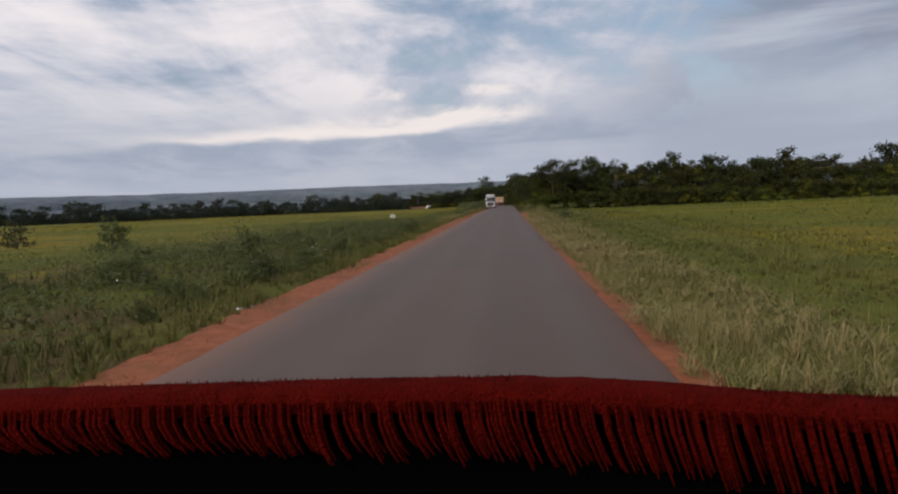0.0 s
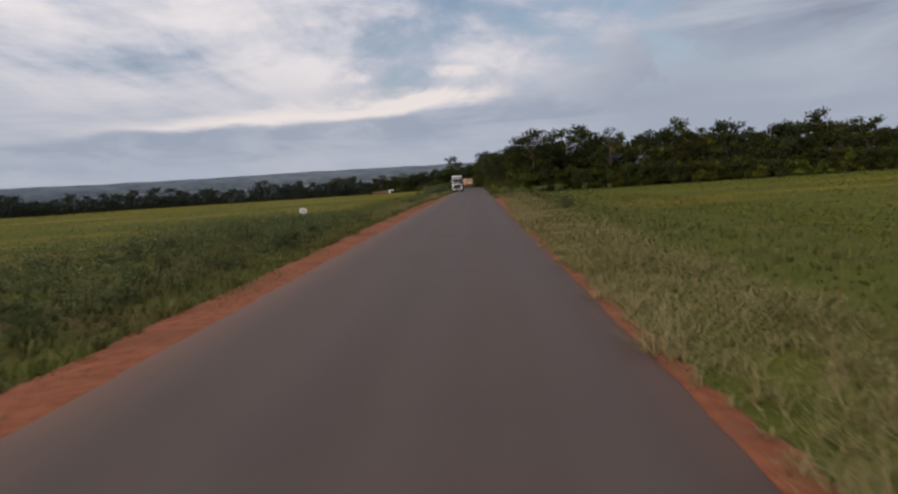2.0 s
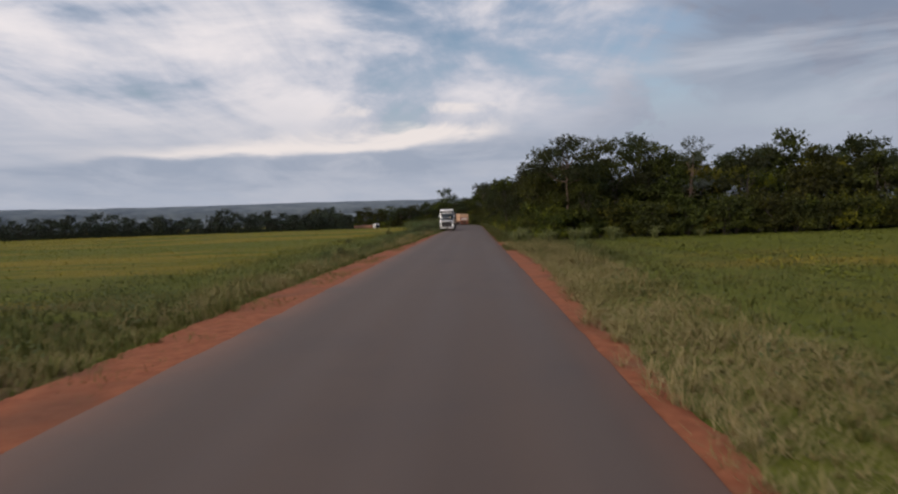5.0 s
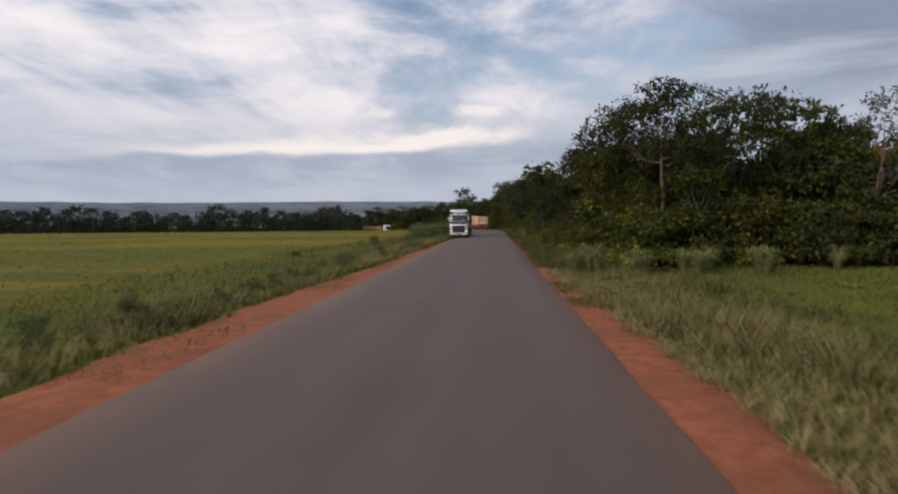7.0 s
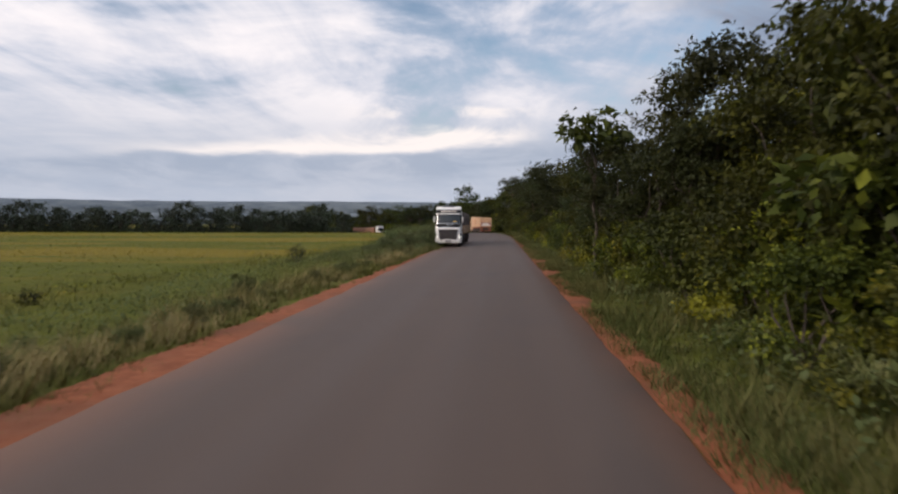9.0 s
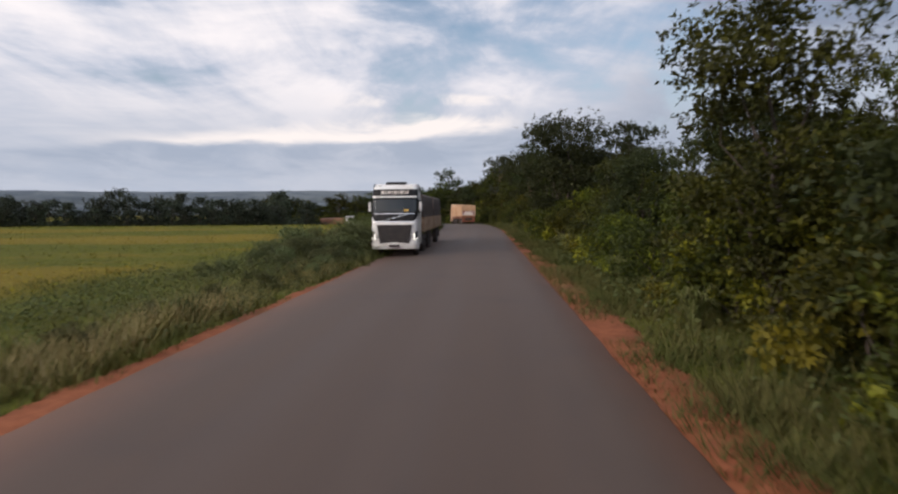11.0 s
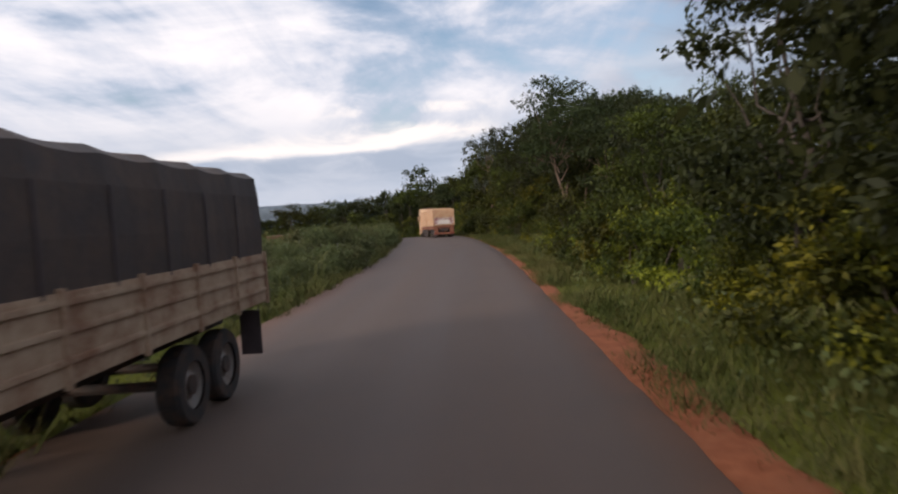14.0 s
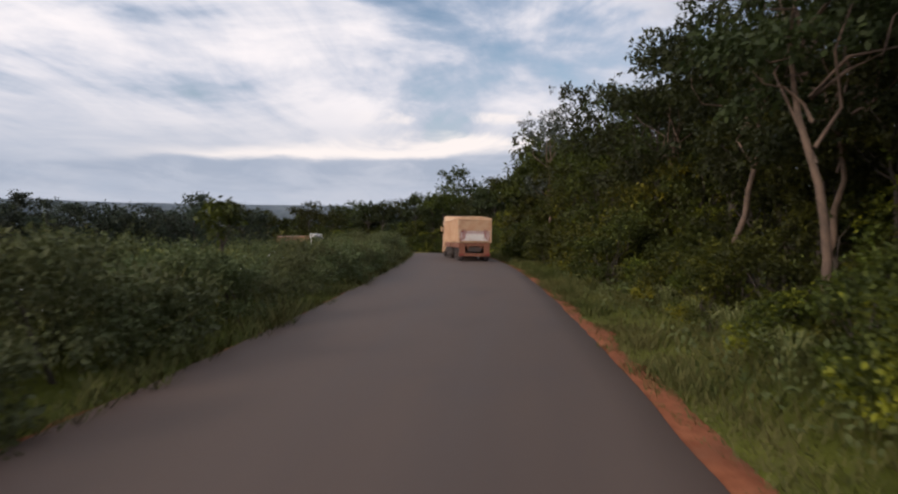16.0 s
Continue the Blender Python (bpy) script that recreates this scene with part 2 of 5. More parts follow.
def ripening(nt, vec):
    """Where the crop turns golden: ragged bands across the fields, fewer on the right-hand one."""
    xyz = node(nt, "ShaderNodeSeparateXYZ", {0: vec}).outputs
    wide = node(nt, "ShaderNodeMapping", {0: vec, "Scale": (0.32, 1.0, 1.0), "Rotation": (0, 0, 0.12)}).outputs[0]
    n = maths(nt, "MULTIPLY_ADD", noise_of(nt, wide, 0.32, 4.0, 0.65), 0.30, maths(nt, "MULTIPLY", noise_of(nt, wide, 0.06, 5.0, 0.6), 0.70))
    here = maths(nt, "MULTIPLY_ADD", ramp(nt, xyz[0], 0.0, 8.0), -0.02, n)
    out = maths(nt, "MAXIMUM", maths(nt, "SUBTRACT", 1.0, ramp(nt, xyz[0], -13.0, -9.5)), ramp(nt, xyz[0], 6.0, 8.5))
    out = maths(nt, "MULTIPLY", out, maths(nt, "SUBTRACT", 1.0, maths(nt, "MULTIPLY", ramp(nt, xyz[0], 3.0, 8.0), ramp(nt, xyz[1], 96.0, 101.0))))
    return maths(nt, "MULTIPLY", out, ramp(nt, here, 0.46, 0.57))


def ground_build(nt, b):
    vec = node(nt, "ShaderNodeTexCoord").outputs["Object"]
    xyz = node(nt, "ShaderNodeSeparateXYZ", {0: vec}).outputs
    mid = noise_of(nt, vec, 0.7, 6.0, 0.7)
    fine = noise_of(nt, vec, 12.0, 4.0, 0.7)
    c = mixc(nt, ramp(nt, mid, 0.3, 0.7), (0.082, 0.092, 0.013), (0.125, 0.130, 0.018))
    c = mixc(nt, maths(nt, "MULTIPLY", ripening(nt, vec), 0.75), c, (0.225, 0.155, 0.022))
    c = mixc(nt, maths(nt, "MULTIPLY", ramp(nt, fine, 0.5, 0.75), 0.4), c, (0.060, 0.060, 0.016))
    # bare brown earth in patches in the rough strip beside the road
    strip_l = maths(nt, "MULTIPLY", ramp(nt, xyz[0], -24.0, -15.0), maths(nt, "SUBTRACT", 1.0, ramp(nt, xyz[1], 60.0, 85.0)))
    strip_l = maths(nt, "MULTIPLY", strip_l, maths(nt, "SUBTRACT", 1.0, ramp(nt, xyz[0], -5.0, -4.0)))
    bare = noise_of(nt, node(nt, "ShaderNodeMapping", {0: vec, "Scale": (0.35, 0.6, 1.0)}).outputs[0], 0.5, 5.0, 0.6)
    c = mixc(nt, maths(nt, "MULTIPLY", strip_l, maths(nt, "MULTIPLY", ramp(nt, bare, 0.44, 0.60), 0.8)), c, (0.125, 0.070, 0.036))
    put(nt, b.inputs["Base Color"], c)
    b.inputs["Roughness"].default_value = 0.95
    b.inputs["Specular IOR Level"].default_value = 0.1
    put(nt, b.inputs["Normal"], node(nt, "ShaderNodeBump", {"Strength": 0.8, "Distance": 0.2, "Height": fine}).outputs[0])


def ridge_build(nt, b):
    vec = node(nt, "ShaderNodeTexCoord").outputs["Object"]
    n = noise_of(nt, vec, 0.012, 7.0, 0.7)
    # distance haze over the hills is mixed into this blue-grey base colour
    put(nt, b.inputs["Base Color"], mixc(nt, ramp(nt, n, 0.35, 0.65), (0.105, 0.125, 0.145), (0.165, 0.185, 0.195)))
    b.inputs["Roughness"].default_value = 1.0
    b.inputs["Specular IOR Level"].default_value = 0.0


def grass_build(root, tip, dry):
    def build(nt, b):
        rnd = node(nt, "ShaderNodeNewGeometry").outputs["Random Per Island"]
        vec = node(nt, "ShaderNodeTexCoord").outputs["Object"]
        patch = noise_of(nt, vec, 0.25, 4.0, 0.6)
        c = mixc(nt, rnd, root, tip)
        c = mixc(nt, maths(nt, "MULTIPLY", ramp(nt, maths(nt, "MULTIPLY_ADD", rnd, 0.35, patch), 0.5, 0.85), 0.75), c, dry)
        put(nt, b.inputs["Base Color"], c)
        b.inputs["Roughness"].default_value = 0.7
        b.inputs["Specular IOR Level"].default_value = 0.05
    return build


def crop_build(nt, b):
    rnd = node(nt, "ShaderNodeNewGeometry").outputs["Random Per Island"]
    vec = node(nt, "ShaderNodeTexCoord").outputs["Object"]
    patch = noise_of(nt, vec, 0.35, 4.0, 0.6)
    c = mixc(nt, maths(nt, "MULTIPLY_ADD", rnd, 0.35, maths(nt, "MULTIPLY_ADD", patch, 0.9, -0.12), clamp=True), (0.100, 0.112, 0.013), (0.155, 0.156, 0.018))
    c = mixc(nt, maths(nt, "MULTIPLY", ripening(nt, vec), maths(nt, "MULTIPLY_ADD", rnd, 0.6, 0.35)), c, (0.32, 0.22, 0.02))
    put(nt, b.inputs["Base Color"], c)
    b.inputs["Roughness"].default_value = 0.75
    b.inputs["Specular IOR Level"].default_value = 0.05


M_ASPHALT = material("asphalt", asphalt_build)
M_SOIL = material("red_soil", soil_build)
M_GROUND = material("ground_green", ground_build)
M_RIDGE_HAZED = material("far_ridge_hazed", ridge_build)
M_GRASS_PALE = material("grass_pale", grass_build((0.125, 0.112, 0.032), (0.205, 0.178, 0.065), (0.30, 0.225, 0.11)))
M_GRASS = material("grass_green", grass_build((0.058, 0.070, 0.016), (0.105, 0.120, 0.028), (0.16, 0.135, 0.045)))
M_REED = material("grass_tall", grass_build((0.038, 0.050, 0.012), (0.076, 0.088, 0.022), (0.14, 0.118, 0.045)))
M_TUSSOCK = material("tussock_grass", grass_build((0.085, 0.098, 0.028), (0.15, 0.165, 0.055), (0.22, 0.205, 0.09)))
M_PETAL = plain("white_petal", (0.75, 0.72, 0.66), 0.8)
M_CROP = material("crop_leaf", crop_build)
M_WEED = leafy("weed_leaf", (0.067, 0.079, 0.025), (0.122, 0.130, 0.041), 0.4, (0.13, 0.11, 0.04))
M_HERB = leafy("herb_leaf", (0.070, 0.084, 0.031), (0.140, 0.150, 0.058), 0.4, (0.19, 0.18, 0.08))
M_LEAF = leafy("leaf_green", (0.023, 0.028, 0.006), (0.074, 0.076, 0.011), 0.5, (0.12, 0.13, 0.015))
# brighter yellow-green copy: sunlit leaf highlights are put into its colour
M_LEAF_LIT = leafy("leaf_sunlit", (0.020, 0.028, 0.006), (0.135, 0.140, 0.014), 0.9, (0.26, 0.24, 0.018))
M_LEAF_DARK = leafy("leaf_dark", (0.021, 0.027, 0.009), (0.057, 0.063, 0.016))
# paler, greyer green for the far line: distance haze put into the leaf colour
M_LEAF_FAR_HAZED = leafy("leaf_far_hazed", (0.026, 0.034, 0.022), (0.058, 0.070, 0.040))
M_LEAF_GREY = leafy("leaf_grey", (0.05, 0.06, 0.05), (0.11, 0.115, 0.09))
M_BARK = plain("bark", (0.075, 0.056, 0.042), 0.9, dirt=(0.035, 0.027, 0.022), scale=5, amount=0.8, bump=0.6)
M_BARK_PALE = plain("bark_pale", (0.155, 0.098, 0.066), 0.9, dirt=(0.06, 0.043, 0.034), scale=4, amount=0.7, bump=0.5)


# ---------------------------------------------------------------- mesh helpers
def mesh_of(name, verts, faces, mats, smooth=False, index=None):
    me = bpy.data.meshes.new(name)
    me.from_pydata([tuple(v) for v in verts], [], faces)
    for m in (mats if isinstance(mats, (list, tuple)) else [mats]):
        me.materials.append(m)
    if smooth:
        me.polygons.foreach_set("use_smooth", [True] * len(me.polygons))
    me.update()
    return me


def quads_mesh(name, verts, mat):
    """A mesh of loose quads from an array n x 4 x 3."""
    v = np.asarray(verts, dtype=np.float32)
    n = len(v)
    me = bpy.data.meshes.new(name)
    me.vertices.add(n * 4)
    me.vertices.foreach_set("co", v.reshape(-1))
    me.loops.add(n * 4)
    me.loops.foreach_set("vertex_index", np.arange(n * 4, dtype=np.int32))
    me.polygons.add(n)
    me.polygons.foreach_set("loop_start", np.arange(0, n * 4, 4, dtype=np.int32))
    me.polygons.foreach_set("loop_total", np.full(n, 4, dtype=np.int32))
    me.materials.append(mat)
    me.update(calc_edges=True)
    return me


def thing(name, label, category, group="", kind="", at=None):
    ob = new(name)
    if at is not None:
        ob.matrix_basis = at
    return tagged(ob, label, category, group, kind)


def child(name, me, parent, label=""):
    ob = new(name, me)
    ob.parent = parent
    return tagged(ob, label)


def part(name, bm, mat, parent, label="", smooth=False):
    me = bpy.data.meshes.new(name)
    bm.to_mesh(me)
    bm.free()
    for m in (mat if isinstance(mat, (list, tuple)) else [mat]):
        me.materials.append(m)
    if smooth:
        me.polygons.foreach_set("use_smooth", [True] * len(me.polygons))
    return child(name, me, parent, label)


def box(x0, x1, y0, y1, z0, z1, bevel=0.0, bm=None):
    bm = bm or bmesh.new()
    got = bmesh.ops.create_cube(bm, size=1.0, matrix=Matrix.Translation(((x0 + x1) / 2, (y0 + y1) / 2, (z0 + z1) / 2))
                                @ Matrix.Diagonal((x1 - x0, y1 - y0, z1 - z0, 1)))
    if bevel:
        edges = list({e for v in got["verts"] for e in v.link_edges})
        bmesh.ops.bevel(bm, geom=edges, offset=bevel, segments=2, affect="EDGES")
    return bm


def lathe(profile, axis="X", seg=20, centre=(0, 0, 0), bm=None, caps=True):
    """Turns (radius, along) pairs about an axis."""
    bm = bm or bmesh.new()
    rings = []
    for r, h in profile:
        ring = []
        for i in range(seg):
            a = 2 * math.pi * i / seg
            p = {"X": (h, r * math.cos(a), r * math.sin(a)), "Z": (r * math.cos(a), r * math.sin(a), h),
                 "Y": (r * math.cos(a), h, r * math.sin(a))}[axis]
            ring.append(bm.verts.new(Vector(p) + Vector(centre)))
        rings.append(ring)
    for a, b in zip(rings, rings[1:]):
        for i in range(seg):
            bm.faces.new((a[i], a[(i + 1) % seg], b[(i + 1) % seg], b[i]))
    if caps:
        bm.faces.new(rings[0][::-1])
        bm.faces.new(rings[-1])
    bmesh.ops.recalc_face_normals(bm, faces=bm.faces)
    return bm


def prism(outline, x0, x1, bevel=0.0, bm=None, rim=0.0):
    """An outline of (y, z) drawn along x."""
    bm = bm or bmesh.new()
    a = [bm.verts.new((x0, y, z)) for y, z in outline]
    b = [bm.verts.new((x1, y, z)) for y, z in outline]
    n = len(outline)
    fs = [bm.faces.new(a), bm.faces.new(b[::-1])]
    for i in range(n):
        fs.append(bm.faces.new((a[i], b[i], b[(i + 1) % n], a[(i + 1) % n])))
    bmesh.ops.recalc_face_normals(bm, faces=fs)
    if bevel:
        bmesh.ops.bevel(bm, geom=list({e for f in fs for e in f.edges}), offset=bevel, segments=2, affect="EDGES")
    if rim:
        bmesh.ops.bevel(bm, geom=list({e for f in fs[:2] for e in f.edges}), offset=rim, segments=4, affect="EDGES", clamp_overlap=True)
    return bm


# ---------------------------------------------------------------- the road's line
BEND_FROM, BEND_R, TURN_FROM, TURN_R, TURN_TO = 172.0, 380.0, 250.0, 70.0, 322.0
STEP = 1.0
LINE = []                                  # s, x, y, heading to the left


def make_line():
    x, y, h, s = 0.0, -40.0, 0.0, -40.0
    while s < 420:
        LINE.append((s, x, y, h))
        k = 0 if s < BEND_FROM else 1 / BEND_R if s < TURN_FROM else 1 / TURN_R if s < TURN_TO else 0
        h += k * STEP
        x, y, s = x - math.sin(h) * STEP, y + math.cos(h) * STEP, s + STEP


make_line()
LINE_A = np.array(LINE)


def along(s, o):
    """The place o metres to the right of the lane's line at s metres along it, and the heading."""
    x = np.interp(s, LINE_A[:, 0], LINE_A[:, 1])
    y = np.interp(s, LINE_A[:, 0], LINE_A[:, 2])
    h = np.interp(s, LINE_A[:, 0], LINE_A[:, 3])
    return x + np.cos(h) * o, y + np.sin(h) * o, h


def clear_of_road(x, y, gap):
    return np.min((LINE_A[:, 1] - 1.25 - x) ** 2 + (LINE_A[:, 2] - y) ** 2) > gap * gap


RIGHT_EDGE, LEFT_EDGE = 1.65, -4.15


def drop(y):
    """The land falls gently away beyond the start of the bend."""
    d = np.clip(np.asarray(y, float) - 195, 0, 150)
    return -np.where(d < 45, 0.0004 * d * d, 0.81 + 0.036 * (d - 45))


def strip(s0, s1, step, offsets, heights):
    """A ribbon along the road: offsets(s) and heights(s) give a row across it."""
    verts, faces, rows = [], [], 0
    s = s0
    while s <= s1:
        os_, zs = offsets(s), heights(s)
        for o, z in zip(os_, zs):
            x, y, _ = along(s, o)
            verts.append((x, y, z + float(drop(y))))
        n = len(os_)
        if rows:
            b = (rows - 1) * n
            faces += [(b + i, b + i + 1, b + n + i + 1, b + n + i) for i in range(n - 1)]
        rows += 1
        s += step
    return verts, faces


def rag(s, k, size):
    return size * (noise.noise((s * 0.45, k, 0)) + 0.6 * noise.noise((s * 1.9, k, 5)) + 0.35 * noise.noise((s * 4.3, k, 9)))


def soil_left(q):
    """Width of the bare soil beside the asphalt."""
    return np.interp(q, (0, 40, 70, 92, 104, 118, 130, 144), (0.9, 1.05, 1.4, 1.35, 0.8, 0.5, 0.3, 0.0))


def soil_right(q):
    return np.interp(q, (0, 14, 30, 50, 60, 78, 90, 98, 112, 126, 142, 150, 160, 165, 190), (0.34, 0.30, 0.16, 0.12, 0.25, 0.85, 0.72, 0.42, 0.4, 0.6, 0.75, 0.45, 0.5, 0.25, 0.28))


def make_ground():
    xs = np.concatenate([np.linspace(-3000, -120, 14), np.linspace(-110, 110, 89), np.linspace(120, 3000, 14)])
    ys = np.concatenate([np.linspace(-1500, -60, 8), np.linspace(-50, 400, 151), np.linspace(420, 4200, 14)])
    verts = []
    for y in ys:
        for x in xs:
            away = min(1.0, max(0.0, (abs(x + 1.25) - 9) / 30)) if y < 172 else 0.0
            verts.append((x, y, -0.07 + float(drop(y)) + away * 0.25 * noise.noise((x * 0.04, y * 0.04, 2))))
    n = len(xs)
    faces = [(j * n + i, j * n + i + 1, (j + 1) * n + i + 1, (j + 1) * n + i) for j in range(len(ys) - 1) for i in range(n - 1)]
    ob = new("ground", mesh_of("ground", verts, faces, M_GROUND, True))
    tagged(ob, "green farmland reaching to the horizon", "ground", kind="structure")


def make_road():
    def off(s):
        l, r = LEFT_EDGE + rag(s, 1, 0.07), RIGHT_EDGE + rag(s, 2, 0.05)
        return [l - 0.10, l, l + 0.5, -2.6, -1.25, 0.1, r - 0.5, r, r + 0.07]

    def high(s):
        return [-0.06, -0.005, 0.0, 0.025, 0.035, 0.025, 0.0, -0.005, -0.06]
    v, f = strip(-38, 400, 0.5, off, high)
    ob = new("road", mesh_of("road", v, f, M_ASPHALT, True))
    tagged(ob, "narrow worn grey asphalt road without markings", "road", kind="structure")
    # bare red soil along both edges
    def off_l(s):
        e = LEFT_EDGE - soil_left(s) + rag(s, 3, 0.16)
        return [e - 0.25, e, (e + LEFT_EDGE) / 2, LEFT_EDGE + 0.2]

    def off_r(s):
        e = RIGHT_EDGE + soil_right(s) + rag(s, 4, 0.2)
        return [RIGHT_EDGE - 0.2, (e + RIGHT_EDGE) / 2, max(e, RIGHT_EDGE + 0.1), max(e, RIGHT_EDGE + 0.1) + 0.25]
    for name, off_, hs in (("left", off_l, [-0.09, -0.03, -0.03, -0.04]), ("right", off_r, [-0.04, -0.035, -0.03, -0.09])):
        v, f = strip(-38, 400, 0.25, off_, lambda s: [h + 0.015 * noise.noise((s * 1.3, i, 3)) for i, h in enumerate(hs)])
        ob = new("verge_" + name, mesh_of("verge", v, f, M_SOIL, True))
        tagged(ob, "bare red soil shoulder beside the asphalt", "road verge", kind="structure")


def make_ridge():
    for k, (dist, name) in enumerate(((2600.0, "distant_ridge"), (1500.0, "wooded_rise"))):
        verts, faces = [], []
        n = 160
        for i in range(n + 1):
            a = radians(-62 + 130 * i / n)
            top = 82 + 14 * noise.noise((i * 0.035, k * 3, 1)) + 3 * noise.noise((i * 0.4, k, 7)) if k == 0 else \
                18 + 8 * noise.noise((i * 0.06, k * 3, 1)) + 3 * noise.noise((i * 0.7, k, 7))
            x, y = math.sin(a) * dist, math.cos(a) * dist + 80
            verts += [(x, y, -6), (x, y, top * 0.6), (x * 1.06, y * 1.06, top), (x * 1.3, y * 1.3, top * 0.9)]
            if i:
                b = (i - 1) * 4
                faces += [(b + j, b + 4 + j, b + 5 + j, b + 1 + j) for j in range(3)]
        ob = new(name, mesh_of(name, verts, faces, M_RIDGE_HAZED, True))
        tagged(ob, "low wooded hills on the horizon, tinted blue-grey as haze", "hills", kind="structure")


make_ground()
make_road()
make_ridge()

# ---------------------------------------------------------------- plants
RNG = np.random.default_rng(7)
LAY = np.random.default_rng(12)


def unit(n):
    v = RNG.normal(size=(n, 3))
    return v / np.linalg.norm(v, axis=1, keepdims=True)


def leaves_at(pos, out, size, droop=0.25, flat=0.5, wide=0.5):
    """Leaf quads (base, side, tip, side) at pos; out: rough outward directions."""
    n = len(pos)
    tip = out * 0.7 + unit(n) * 0.8 + np.array([0, 0, -droop])
    tip /= np.linalg.norm(tip, axis=1, keepdims=True)
    up = np.array([0, 0, flat]) + unit(n) * 0.6 + out * 0.3
    side = np.cross(tip, up)
    side /= np.linalg.norm(side, axis=1, keepdims=True) + 1e-9
    L = size * RNG.uniform(0.6, 1.4, (n, 1))
    nor = np.cross(side, tip)
    mid = pos + tip * L * 0.45
    return np.stack([pos, mid + side * L * wide * 0.5 + nor * L * 0.06, pos + tip * L - nor * L * 0.10,
                     mid - side * L * wide * 0.5 + nor * L * 0.06], axis=1)


def crown_leaves(blobs, count, size, droop=0.25, wide=0.5, fill=0.35, core=0.28):
    """Leaves in sprays over a cloud of clumps (x, y, z, radius, flatness), with a share of larger filler leaves added
    deep inside to block the sky.
    """
    b = np.array(blobs)
    area = b[:, 3] ** 2
    per = np.maximum(1, (count * area / area.sum())).astype(int)
    out = []
    for (x, y, z, r, fl), n in zip(b, per):
        sprays = max(3, n // 9)
        d = unit(sprays)
        d[:, 2] = np.where(d[:, 2] < -0.35, -d[:, 2] * 0.6, d[:, 2])
        rad = r * RNG.uniform(1 - fill * 1.6, 1.08, (sprays, 1))
        hub = np.array([x, y, z]) + d * rad * np.array([1, 1, fl])
        pick = RNG.integers(0, sprays, n)
        pos = hub[pick] + unit(n) * size * RNG.uniform(0.2, 1.3, (n, 1))
        out.append(leaves_at(pos, d[pick], size, droop, wide=wide))
        k = int(n * core)
        if k:
            inner = np.array([x, y, z]) + unit(k) * (r * RNG.uniform(0.1, 0.72, (k, 1))) * np.array([1, 1, fl])
            out.append(leaves_at(inner, unit(k), max(size * 1.15, r * 0.10), droop, wide=0.65))
    return np.concatenate(out)


def tube(path, radii, sides=7, verts=None, faces=None):
    verts = [] if verts is None else verts
    faces = [] if faces is None else faces
    start = len(verts)
    path = [Vector(p) for p in path]
    for i, (p, r) in enumerate(zip(path, radii)):
        d = (path[min(i + 1, len(path) - 1)] - path[max(i - 1, 0)]).normalized()
        u = d.orthogonal().normalized()
        w = d.cross(u)
        for j in range(sides):
            a = 2 * math.pi * j / sides
            verts.append(p + (u * math.cos(a) + w * math.sin(a)) * r)
    for i in range(len(path) - 1):
        for j in range(sides):
            a, b = start + i * sides + j, start + i * sides + (j + 1) % sides
            faces.append((a, b, b + sides, a + sides))
    return verts, faces


def limb(p0, p1, r0, r1, verts, faces, wob=0.12, sides=6, n=5):
    p0, p1 = Vector(p0), Vector(p1)
    L = (p1 - p0).length
    pts, rs = [], []
    for i in range(n):
        f = i / (n - 1)
        j = Vector(RNG.normal(size=3)) * wob * L * 0.25 * math.sin(math.pi * f)
        pts.append(p0.lerp(p1, f) + j)
        rs.append(r0 + (r1 - r0) * f)
    tube(pts, rs, sides, verts, faces)


